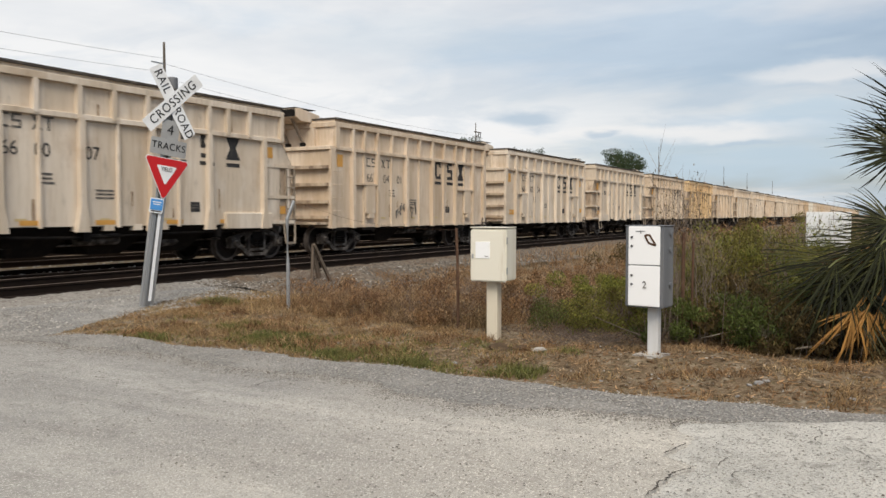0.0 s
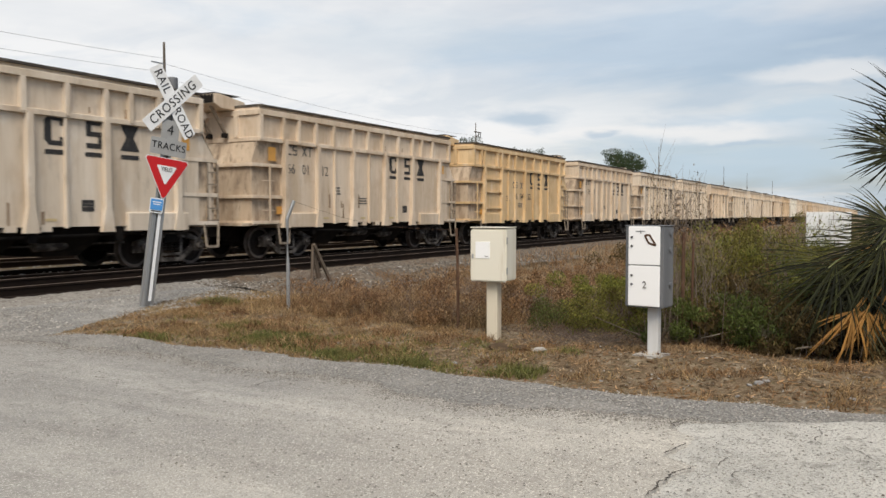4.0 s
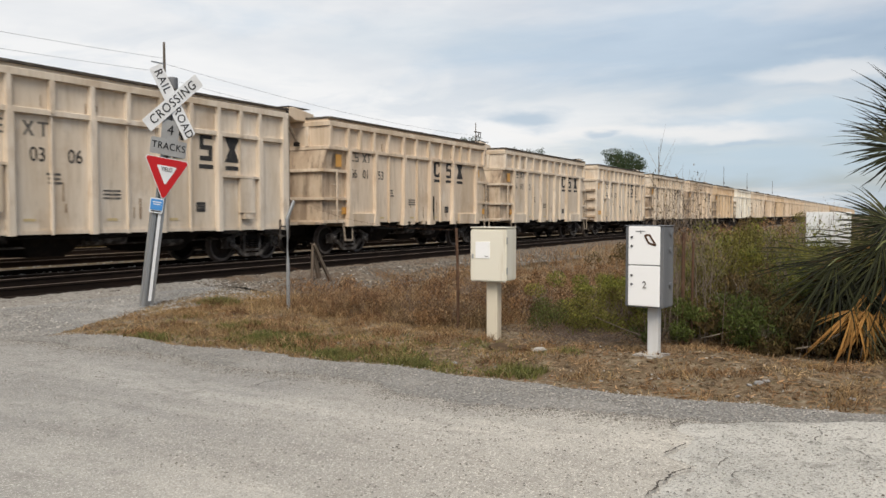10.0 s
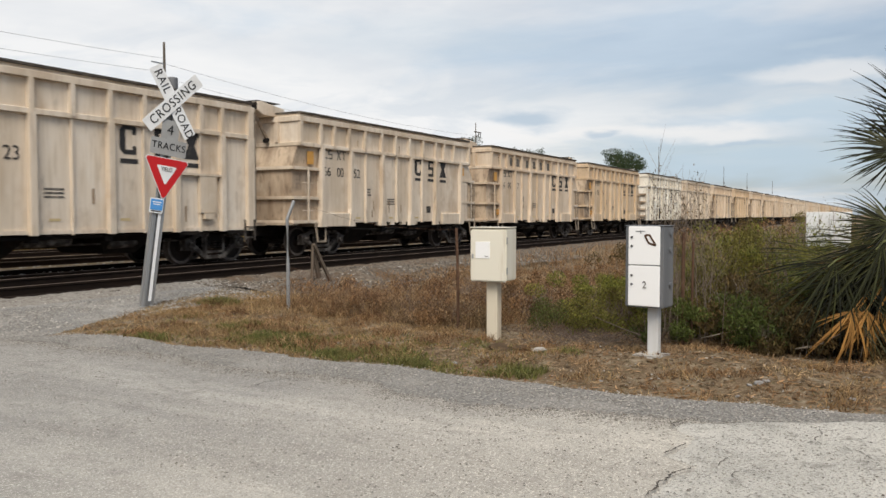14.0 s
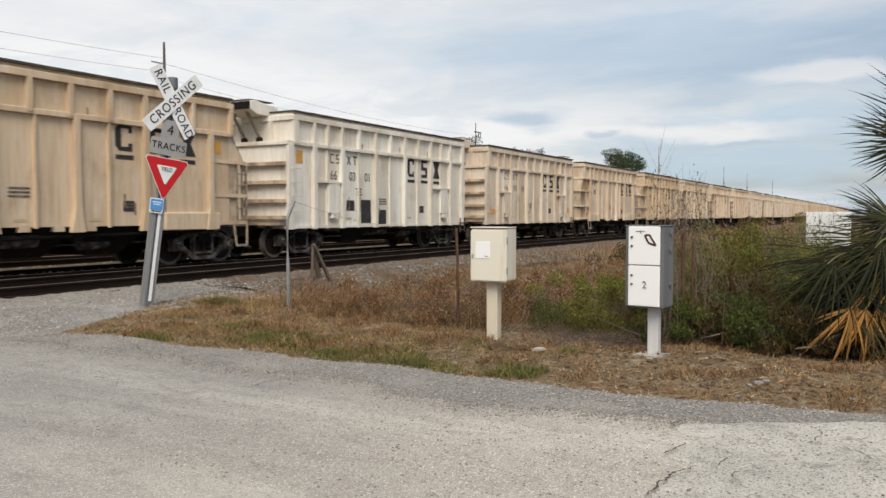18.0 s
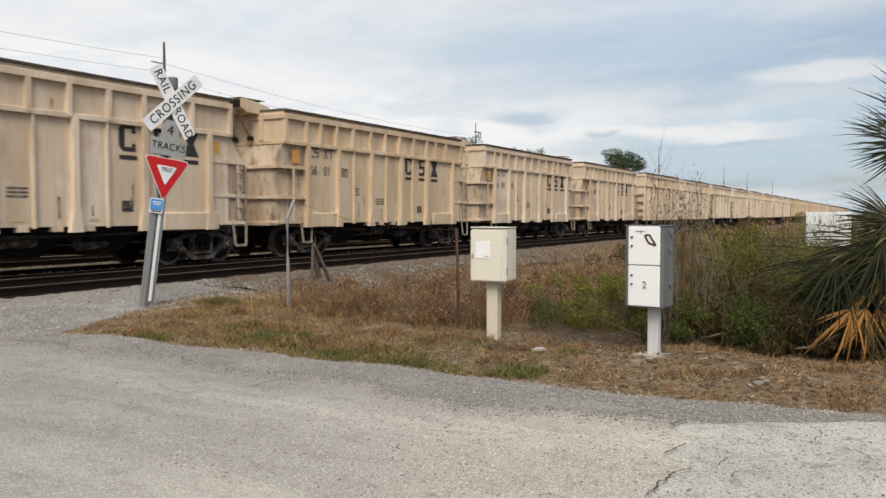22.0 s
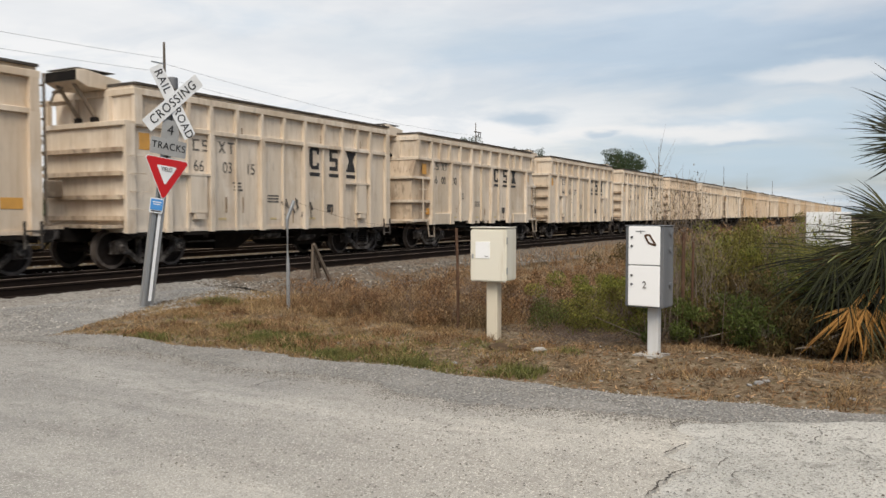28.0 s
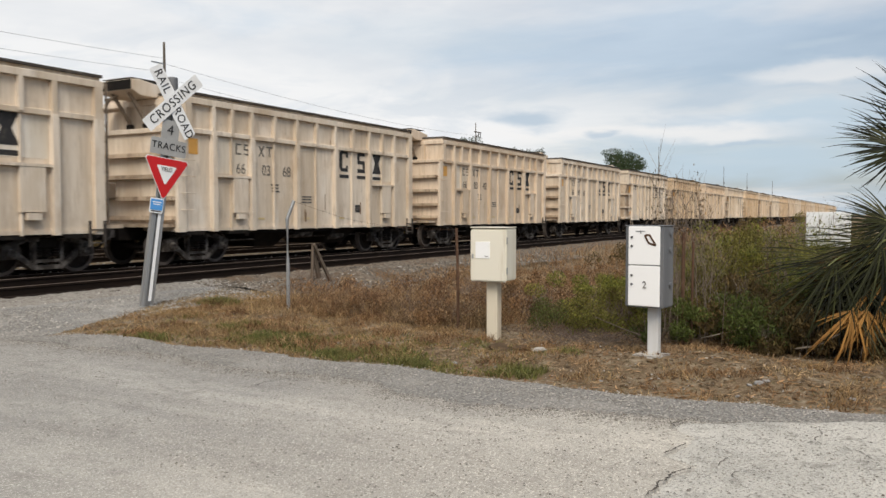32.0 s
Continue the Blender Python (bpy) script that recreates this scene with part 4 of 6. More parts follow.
def build_train():
    proto = {k: hopper_car(k) for k in "ABC"}
    swap = M["cream"]
    used = set()
    for i, (kind, tint, number) in enumerate(CARS):
        car = proto[kind] if kind not in used else copy_thing(proto[kind], pose(0, 0, 0))
        used.add(kind)
        car.name = "hopper_car"
        TRAIN.append(car)
    for i, (kind, tint, number) in enumerate(CARS):
        car = TRAIN[i]
        tagged(car, PAINT_LABEL[tint] + " " + KIND_LABEL[kind], "freight car", "hopper cars of the train")
        for o in car.children_recursive:
            if o.type == "MESH" and o.data.materials and o.data.materials[0] == swap:
                o.material_slots[0].link = "OBJECT"
                o.material_slots[0].material = M[tint]
        y = -HW + .104
        if number:
            f0, z = {"A": (.20, 2.42), "B": (.12, 2.52), "C": (.405, 2.06)}[kind]
            x = at_frac(f0)
            ink = M["ghost"] if i % 3 == 1 else M["black"]
            for txt, dx in zip(("66", number[:2], number[2:]), (.08, 1.06, 1.90) if kind == "A" else (.11, .80, 1.95) if i == 0 else (.11, .77, 1.65)):
                writing("car_number", txt, .40, ink, car, pose(x + dx + MARK.get(i, 0), y, z), .9)
        for o in car.children:
            if o.name.startswith("mark_block"):
                o.location.x += MARK.get(i, 0)
            if o.name.startswith("emblem"):
                o.location.x += EMBLEM.get(i, 0) * BODY
        for o in [o for o in car.children if o.name.startswith("reflector") and "strip" not in o.get("label", "")]:
            low = "panel" in o.get("label", "")
            if (low and i in (1, 8, 12, 15, 18, 19, 20, 21, 22, 24, 25, 26, 27)) or (not low and i in (16, 20, 5)):
                bpy.data.objects.remove(o)
        if kind == "A" and i in (8, 11, 15, 16, 25, 26):
            part("repaint_patch", made(box, at_frac(.122), at_frac(.23), -HW + .1065, -HW + .1085, 2.28, 3.17), M["patch"], car, "whiter repainted rectangle behind the number")
        if i in (25, 24):
            part("repaint_patch", made(box, at_frac(.762), at_frac(.882), -HW + .1065, -HW + .1085, 2.35, 3.2), M["patch"], car, "whiter repainted rectangle behind the emblem")
        if i in LOW_REAR:
            part("reflector", bars([(at_frac(.945) if kind == "A" else HALF + .15, 1.45 if kind == "A" else 1.36, .46, .22)], M["orange"]), None, car, "orange reflective panel low on the trailing end", pose(0, -HW + (.104 if kind == "A" else .155), 0))
        if i == 2:
            part("end_placard", bars([(at_frac(.935), 2.93, .30, .34)], M["orange"]), None, car, "orange square placard at the trailing end", pose(0, y, 0))
        if i == 0:
            for f in (.12, .30, .46, .64, .80):
                part("reflector", bars([(at_frac(f), 1.06, .50, .10)], M["orange"]), None, car, "orange reflective strip along the sill", pose(0, y - .002, 0))
        extra = random.Random(i)
        if i < 28:
            runs = [(at_frac(extra.choice((.30, .36, .45, .53, .62, .70, .78)) + extra.uniform(-.02, .02)), extra.uniform(1.15, 1.7), extra.uniform(.03, .07), extra.uniform(.18, .5)) for _ in range(4)]
            runs += [(at_frac(extra.uniform(.1, .9)), extra.uniform(3.35, 3.5), extra.uniform(.02, .05), extra.uniform(.12, .3)) for _ in range(3)]
            for rx, rz, rw, rh in runs:
                part("rust_run", bars([(rx, rz, rw, rh)], M["rustrun"]), None, car, "thin brown run of rust", pose(0, y - .001, 0))
        if i in (9,):
            part("stain", bars([(at_frac(.605), 1.42, .15, 1.0)], M["under"]), None, car, "dark vertical run of spilt grime", pose(0, y, 0))
        if i == 15:
            part("patch", bars([(at_frac(.288), 1.52, .42, .32), (at_frac(.368), 1.33, .56, .76), (at_frac(.455), 1.15, .52, .48)], M["black"]), None, car, "black painted-out squares", pose(0, y, 0))
        if i == 13:
            part("graffiti", bars([(at_frac(f), 3.6, .32, .34) for f in (.10, .21, .28, .38, .46, .54, .63)], M["ghost"]), None, car, "faded dark graffiti along the upper band", pose(0, -HW + .106, 0))
        if i in (22, 1):           # scrawled tags
            bm = bmesh.new()
            x = at_frac(.50 if i == 22 else .36)
            for k in range(7):
                p = [(x + k * .20 + extra.uniform(-.1, .1), -.006, 1.35 + extra.uniform(-.25, .35)) for _ in range(4)]
                tube(bm, p, .027, 5)
            part("graffiti", bm, M["ghost"], car, "thin scrawled dark graffiti", pose(0, y, 0))


build_train()
# ---------------- things along the road ----------------
M["whiteplate"] = surface("white_reflective_sheet", (.78, .79, .80), (((.60, .59, .57), 5, .5, .72, .5, ONE),), .45)
M["letters"] = surface("black_sign_ink", (.03, .03, .032), (), .5)
M["greyplate"] = surface("grey_sign_back", (.42, .42, .41), (((.30, .29, .28), 4, .45, .68, .6, ONE),), .5, .3)
M["red"] = surface("red_sign_sheet", (.52, .018, .022), (((.40, .03, .03), 5, .5, .7, .5, ONE),), .4)
M["blue"] = surface("blue_sign_sheet", (.08, .30, .68), (((.14, .36, .70), 5, .5, .7, .5, ONE),), .45)
M["boxcream"] = surface("cream_enamel_box", (.68, .645, .55), (((.52, .46, .36), 3, .5, .72, .6, STREAK), ((.45, .36, .25), 9, .62, .75, .5, STREAK)), .5, 0, .06, 20)
M["boxpost"] = surface("cream_painted_post", (.60, .54, .43), (((.42, .33, .23), 6, .5, .7, .6, STREAK),), .7, 0, .15, 40)
M["boxwhite"] = surface("white_enamel_door", (.80, .80, .80), (((.66, .64, .61), 3, .52, .72, .5, STREAK),), .42, 0, .04, 20)
M["boxdull"] = surface("dull_white_post_paint", (.56, .56, .56), (((.38, .36, .33), 5, .48, .70, .6, STREAK),), .6, 0, .08, 30)
M["boxgrey"] = surface("weathered_grey_cabinet", (.15, .155, .165), (((.27, .27, .28), 2, .5, .7, .6, STREAK), ((.18, .17, .16), 6, .55, .75, .5, STREAK)), .55, .2, .08, 20)
M["concrete"] = surface("weathered_concrete", (.42, .40, .37), (((.22, .20, .17), 6, .45, .7, .6, ONE),), .92, 0, .5, 60)
M["oldwood"] = surface("silvered_timber", (.14, .11, .085), (((.065, .05, .038), 5, .45, .65, .7, (6, 6, .6)),), .9, 0, .4, 40)
M["polewood"] = surface("dark_utility_pole_wood", (.13, .11, .09), (((.07, .06, .05), 6, .45, .65, .7, (4, 4, .4)),), .9)
M["wire"] = surface("grey_cable", (.42, .43, .45), (), .6)


def plate(parent, name, pts, material, y, label="", thick=.004):
    """A flat sign blank with the outline pts (x, z), facing -Y."""
    return part(name, made(prism, pts, y - thick, y), material, parent, label)


def rounded(w, h, r, n=5):
    out = []
    for cx, cz, a0 in ((w / 2 - r, h / 2 - r, 0), (-w / 2 + r, h / 2 - r, 90), (-w / 2 + r, -h / 2 + r, 180), (w / 2 - r, -h / 2 + r, 270)):
        for k in range(n + 1):
            a = radians(a0 + 90 * k / n)
            out.append((cx + r * math.cos(a), cz + r * math.sin(a)))
    return out


def turned(pts, deg, dx=0, dz=0):
    c, s = math.cos(radians(deg)), math.sin(radians(deg))
    return [(x * c - z * s + dx, x * s + z * c + dz) for x, z in pts]


def crossing_sign():
    s = new("crossing_sign")
    tagged(s, "leaning railroad crossbuck with a red yield sign on a steel post", "crossing sign")
    s.matrix_basis = pose(8.62, 10.17, .02, 2.0, 7.0, -12)
    bm = bmesh.new()
    for a, b, c, d in ((-.05, .05, 0, .012), (-.05, -.04, -.05, 0), (.04, .05, -.05, 0), (-.09, -.05, -.06, -.05), (.05, .09, -.06, -.05)):
        box(bm, a, b, c, d, 0, 3.4)
    part("post", bm, M["steel"], s, "galvanised channel post")
    part("post_strip", made(box, -.018, .035, -.066, -.062, .12, 1.55), M["whiteplate"], s, "white reflective strip on the post")
    part("post_sleeve", made(box, -.115, -.05, -.05, .02, 0, 1.72), M["steel"], s, "weathered second post bolted alongside")
    cz = 3.29
    for nm, words, deg, y, wd in (("crossbuck_blade", "RAIL  ROAD", -53, -.085, 1.0), ("crossbuck_blade", "CROSSING", 49, -.097, 1.0)):
        b = plate(s, nm, turned(rounded(1.22, .225, .02, 3), deg, 0, cz), M["whiteplate"], y, "white blade with black capital letters")
        # each word hugs the outline of its blade
        if words == "CROSSING":
            writing("lettering", words, .20, M["letters"], b, pose(0, y - .006, cz) @ Matrix.Rotation(radians(-deg), 4, "Y"), .95, spacing=1.15)
        else:
            for wtxt, off in (("RAIL", -.36), ("ROAD", .36)):
                dx, dz = off * math.cos(radians(deg)), off * math.sin(radians(deg))
                writing("lettering", wtxt, .20, M["letters"], b, pose(dx, y - .006, cz + dz) @ Matrix.Rotation(radians(-deg), 4, "Y"), .88, spacing=1.1)
    p = plate(s, "track_count_plate", rounded(.30, .32, .03), M["greyplate"], -.075, "grey plate with the number of tracks")
    p.matrix_basis = pose(.02, 0, 2.84)
    writing("lettering", "4", .22, M["letters"], p, pose(.0, -.082, 0), 1.0)
    p = plate(s, "track_word_plate", rounded(.62, .26, .03), M["greyplate"], -.078, "grey plate below the count")
    p.matrix_basis = pose(.02, 0, 2.57)
    writing("lettering", "TRACKS", .155, M["letters"], p, pose(0, -.085, .01), .95, spacing=1.1)
    R = .44
    tri = lambda r: [(r * math.cos(radians(a)), r * math.sin(radians(a))) for a in (30, 150, 270)]

    def soft(r, cut):
        t = tri(r)
        out = []
        for i in range(3):
            a, b, c = Vector(t[i - 1]), Vector(t[i]), Vector(t[(i + 1) % 3])
            out += [tuple(b + (a - b).normalized() * cut), tuple(b + (c - b).normalized() * cut)]
        return out
    yb = plate(s, "yield_border", soft(R + .018, .05), M["whiteplate"], -.084, "thin white border of the yield sign")
    yb.matrix_basis = pose(.02, 0, 2.17)
    yr = plate(yb, "yield_red_field", soft(R, .045), M["red"], -.089, "red triangular field")
    plate(yb, "yield_white_field", soft(.205, .02), M["whiteplate"], -.094, "white inner triangle")
    writing("lettering", "YIELD", .095, M["letters"], yb, pose(0, -.099, .045), .8)
    bl = plate(s, "emergency_plate", rounded(.23, .235, .02), M["whiteplate"], -.085, "small blue notice plate with white print")
    bl.matrix_basis = pose(-.075, 0, 1.63)
    plate(bl, "blue_field", [(x, z + .015) for x, z in rounded(.205, .17, .015)], M["blue"], -.09)
    part("print_line", bars([(0, .055, .15, .016)], M["whiteplate"]), None, bl, at=pose(0, -.091, 0))
    part("print_line", bars([(0, .02, .12, .014)], M["whiteplate"]), None, bl, at=pose(0, -.091, 0))
    part("print_line", bars([(0, -.088, .17, .014)], M["letters"]), None, bl, at=pose(0, -.09, 0))


crossing_sign()


def cream_box():
    b = new("utility_box")
    tagged(b, "cream metal utility box on a cream square post", "utility box")
    b.matrix_basis = pose(8.45, 4.02, 0, 0, 0, 1)
    # local -X is the front
    bm = bmesh.new()
    box(bm, -.14, .15, -.235, .215, .73, 1.345)
    bevel(bm, .012, 2)
    part("body", bm, M["boxcream"], b)
    d = part("door", made(lambda q: (box(q, -.175, -.142, -.245, .215, .72, 1.33), bevel(q, .014, 2))), M["boxcream"], b, "flat cream door with rounded corners")
    part("label", made(lambda q: (box(q, -.180, -.174, -.04, .145, .99, 1.185), bevel(q, .002))), M["boxwhite"], d, "blank white label on the door")
    part("small_print", made(box, -.182, -.179, -.02, .02, 1.01, 1.02), M["ghost"], d)
    part("top_lip", made(lambda q: (box(q, -.18, .155, -.24, .22, 1.345, 1.356), bevel(q, .005))), M["boxcream"], b)
    for z in (.85, 1.2):
        part("hinge", made(tube, [(-.16, -.25, z - .04), (-.16, -.25, z + .04)], .009, 8), M["steel"], b)
    part("latch", made(box, -.184, -.172, .17, .19, .99, 1.04), M["steel"], d)
    bm = bmesh.new()
    box(bm, -.065, .065, -.085, .055, -.12, .73)
    bevel(bm, .008)
    part("post", bm, M["boxpost"], b, "chipped cream square post")
    part("conduit", made(tube, [(.11, .03, -.1), (.11, .03, .75)], .022, 8), M["steel"], b)


cream_box()


def grey_cabinet():
    b = new("meter_cabinet")
    tagged(b, "grey metal cabinet with two white doors on a pedestal", "utility cabinet")
    b.matrix_basis = pose(8.12, 2.073, .04, 0, 0, -7)
    bm = bmesh.new()
    box(bm, -.17, .12, -.195, .205, .52, 1.345)
    bevel(bm, .012, 2)
    part("body", bm, M["boxgrey"], b, "weathered grey sheet-metal body")
    part("rain_hood", made(lambda q: (box(q, -.18, .125, -.198, .208, 1.342, 1.352), bevel(q, .004))), M["boxgrey"], b)
    for i, (z0, z1) in enumerate(((.535, .945), (.953, 1.342))):
        d = part("door", made(lambda q: (box(q, -.192, -.170, -.165, .165, z0, z1), bevel(q, .006, 2))), M["boxwhite"], b, "flat white door")
        for z in (z0 + .12, z0 + .21) if i == 0 else (z1 - .11, z1 - .20):
            part("bolt", made(lathe, [(.012, 0), (.012, -.012)], 8, "Y"), M["letters"], d, at=pose(-.192, .125, z + .1 if i == 0 else z, 0, 0, -90))
        if i == 0:
            writing("lettering", "2", .10, M["ghost"], d, pose(-.196, -.01, z0 + .215, 0, 0, -90), .9)
        else:
            part("faded_mark", made(lambda q: (beam(q, (-.195, .085, z1 - .05), (-.195, -.01, z1 - .048), .004, .005), beam(q, (-.195, .035, z1 - .04), (-.195, .03, z1 - .075), .004, .006))), M["letters"], d, "dark painted stroke")
            bm = bmesh.new()
            pts = [(-.01, z1 - .09), (-.06, z1 - .085), (-.125, z1 - .19), (-.05, z1 - .165), (-.01, z1 - .09)]
            for p, q in zip(pts, pts[1:]):
                beam(bm, (-.195, p[0], p[1]), (-.195, q[0], q[1]), .004, .018)
            part("rust_mark", bm, M["rust"], d, "rust-brown smear on the door")
    for z in (.75, 1.1, 1.27):
        part("side_knockout", made(lathe, [(.03, 0), (.03, .004), (.026, .008)], 12, "Y"), M["boxgrey"], b, at=pose(.02, -.203, z, 0, 0, 180))
    bm = bmesh.new()
    box(bm, -.05, .05, -.10, .012, .02, .52)
    bevel(bm, .01, 2)
    part("pedestal", bm, M["boxdull"], b, "dull white-painted square pedestal")
    part("base_flange", made(lambda q: (box(q, -.10, .10, -.14, .06, .01, .035), bevel(q, .004))), M["steel"], b)
    for x in (-.08, .08):
        for y in (-.12, .04):
            part("anchor_bolt", made(lathe, [(.012, .03), (.012, .06)], 6, "Z"), M["rust"], b, at=pose(x, y, 0))


grey_cabinet()
bm = bmesh.new()
box(bm, -.17, .12, -.19, .17, -.10, .03)
bevel(bm, .02, 2)
for _v in bm.verts:
    _v.co += Vector((1, 1, .4)) * .025 * noise.noise(_v.co * 14)
tagged(part("concrete_pad", bm, M["concrete"], None, at=pose(8.06, 2.03, .05, 0, 0, -14)), "rough square concrete pad under the cabinet", "concrete pad")


# ---------------- fence ----------------
def fence():
    f = new("chain_link_fence")
    tagged(f, "sagging rusty chain-link fence with a bent barbed-wire arm", "fence")
    posts = [Vector((9.31, 7.86, 0)), Vector((8.78, 4.66, 0)), Vector((8.97, 1.93, 0))]
    part("fence_post", made(tube, [(9.31, 7.86, -.1), (9.31, 7.86, .7), (9.31, 7.87, 1.43), (9.38, 7.79, 1.71)], .028, 10), M["steel"], f, "galvanised post with a bent top arm")
    part("fence_post", made(tube, [(8.78, 4.66, -.1), (8.77, 4.66, .7), (8.75, 4.67, 1.33)], .019, 10), M["rust"], f, "rusty pipe post")
    part("fence_post", made(tube, [(8.97, 1.93, -.1), (8.97, 1.93, 1.3)], .02, 10), M["rust"], f, "rusty pipe post")
    part("fence_post", made(tube, [(9.0, 1.84, -.1), (9.0, 1.83, 1.2)], .014, 8), M["rust"], f, "thin rusty stay beside the post")
    for a, b, top in ((posts[0], posts[1], .72), (posts[1], posts[2], .80)):
        bm = bmesh.new()
        d = b - a
        n = int(d.length / .06)

        def at(u, v):
            u = min(max(u, 0), 1)
            sag = .16 * math.sin(math.pi * u) * v + .05 * noise.noise((u * 5, v * 3, a.x))
            side = Vector((-d.y, d.x, 0)).normalized()
            p = a + d * u + side * (.10 * noise.noise((u * 4, v * 2, 1.7)))
            p.z = .03 + v * top - sag
            return p
        rows = int(top / .06)
        for i in range(-rows, n):
            for way in (1, -1):
                prev = None
                for k in range(0, rows + 1, 3):
                    u = (i + (k if way > 0 else rows - k)) / n
                    if u < 0 or u > 1:
                        prev = None
                        continue
                    p = at(u, k / rows)
                    if prev is not None:
                        tube(bm, [prev, p], .0019, 3, False)
                    prev = p
        part("fence_mesh", bm, M["rust"], f, "rusted diamond wire mesh")
    bm = bmesh.new()
    pts = []
    for k in range(13):
        u = k / 12
        p = Vector((9.38, 7.79, 1.70)).lerp(Vector((8.75, 4.67, 1.31)), u)
        p.z -= .12 * math.sin(math.pi * u)
        pts.append(p)
    tube(bm, pts, .0014, 4)
    for k in range(1, 24):
        u = k / 24
        p = Vector((9.38, 7.79, 1.70)).lerp(Vector((8.75, 4.67, 1.31)), u)
        p.z -= .12 * math.sin(math.pi * u)
        beam(bm, p + Vector((0, 0, -.02)), p + Vector((0, 0, .02)), .002)
    part("barbed_wire", bm, M["rust"], f, "thin sagging barbed wire")


fence()
bm = bmesh.new()
tube(bm, [(12.25, 9.75, -.1), (12.27, 9.75, .45), (12.28, 9.74, .93)], [.035, .032, .026], 8)
tagged(part("broken_post", bm, M["oldwood"], None, "short weathered broken timber post", smooth=False), "short weathered broken timber post in the weeds", "post")
bm = bmesh.new()
beam(bm, (12.27, 9.71, .92), (12.88, 9.71, .05), .05, .06)
tagged(part("leaning_board", bm, M["oldwood"], None), "grey board leaning against the broken post", "board")
bm = bmesh.new()
beam(bm, (12.36, 9.79, .74), (12.64, 9.80, -.02), .05, .10)
tagged(part("leaning_board", bm, M["oldwood"], None), "short grey broken board stuck in the weeds", "board")


# ---------------- white panel in the brush ----------------
def white_panel():
    s = new("white_panel_sign")
    tagged(s, "blank white panel sign overgrown with vines", "sign")
    s.matrix_basis = pose(13.3, .72, 0, 0, 0, -5)
    bm = bmesh.new()
    box(bm, -.012, .012, -.31, .31, 1.02, 1.54)
    bevel(bm, .006)
    part("panel", bm, M["whiteplate"], s)
    for y in (-.25, .25):
        part("post", made(box, .014, .06, y - .02, y + .02, -.3, 1.45), M["steel"], s)


white_panel()


# ---------------- pole line behind the tracks ----------------
def utility_pole(x, transformer):
    p = new("utility_pole")
    tagged(p, "dark wooden utility pole with a crossarm" + (" and a grey transformer" if transformer else ""), "utility pole", "poles of the line behind the tracks")
    p.matrix_basis = pose(x, 30, 0)
    slim = 1.0 if transformer else .6
    top = 9.67 if transformer else (9.2 if x < 100 else 11.8)
    part("pole", made(tube, [(0, 0, -.5), (0, 0, 5), (0, 0, top)], [.13 * slim, .09 * slim, .055 * slim], 10), M["polewood"], p)
    if transformer:
        part("side_arm", made(box, -.75, 0, -.03, .03, 8.62, 8.68), M["steel"], p)
    else:
        part("crossarm", made(box, -.25, 1.0, -.04, .04, 8.40, 8.47), M["polewood"], p)
        part("arm_stay", made(tube, [(.05, 0, 8.0), (.9, 0, 8.42)], .02, 6), M["polewood"], p)
        for x2 in (.5, .9):
            part("insulator", made(lathe, [(.02, 8.40), (.04, 8.30), (.04, 8.1), (.02, 8.0)], 8, "Z", (x2, 0, 0)), M["boxgrey"], p)
    if transformer:
        part("transformer", made(lathe, [(.20, 7.35), (.26, 7.4), (.26, 8.0), (.22, 8.06)], 16, "Z", (.38, -.1, 0)), M["boxgrey"], p, "grey cylindrical transformer")
        part("bracket", made(box, 0, .3, -.12, -.06, 7.6, 7.7), M["steel"], p)


POLES = [-6.18, 26.72, 59.62, 121.5, 177.7, 210.9, 263.0]
for _i, _x in enumerate(POLES):
    utility_pole(_x, _i in (1,))


def cables():
    for name_z, y in ((8.64, -.1), (8.05, .2)):
        w = new("overhead_cable")
        tagged(w, "thin grey overhead cable strung between the poles", "cable", "cables of the pole line")
        for a, b in zip(POLES, POLES[1:3]):
            pts = [(a + (b - a) * k / 8, 30 + y, name_z + .25 * (a < 20) - .55 * (a > 20) * k / 8 - .45 * (1 - (2 * k / 8 - 1) ** 2)) for k in range(9)]
            part("span", made(tube, pts, .009, 4), M["wire"], w)


cables()
# ---------------- plants ----------------
M["drygrass"] = surface("dry_straw_grass", (.34, .235, .118), (((.22, .13, .06), 1.2, .42, .62, .7, ONE), ((.44, .34, .19), 3.5, .52, .68, .6, ONE)), .9, island=.55, world=True, back=.25)
M["greengrass"] = surface("green_verge_grass", (.13, .135, .04), (((.25, .20, .08), 2.5, .45, .65, .6, ONE),), .85, island=.55, world=True, back=.3)
M["deadbrush"] = surface("dead_brown_brush", (.255, .15, .075), (((.11, .062, .034), 2.5, .40, .58, .7, ONE), ((.38, .285, .175), 1.6, .50, .66, .75, ONE)), .92, island=.68, world=True, back=.15)
M["twig"] = surface("grey_brown_twig", (.175, .14, .115), (((.26, .21, .165), 6, .45, .7, .6, ONE),), .9, island=.25)
M["greytwig"] = surface("bleached_grey_twig", (.19, .15, .12), (((.09, .07, .055), 6, .45, .7, .6, ONE),), .9, island=.3)
M["leaf"] = surface("olive_leaf", (.132, .140, .024), (((.225, .20, .042), 1.5, .45, .65, .6, ONE),), .7, island=.68, world=True, back=.3)
M["leafbrown"] = surface("olive_brown_leaf", (.090, .064, .024), (((.15, .095, .038), 2, .45, .65, .6, ONE),), .8, island=.65, world=True, back=.25)
M["leafyellow"] = surface("yellow_olive_leaf", (.145, .127, .028), (((.08, .062, .023), 2, .45, .65, .6, ONE),), .8, island=.65, world=True, back=.3)
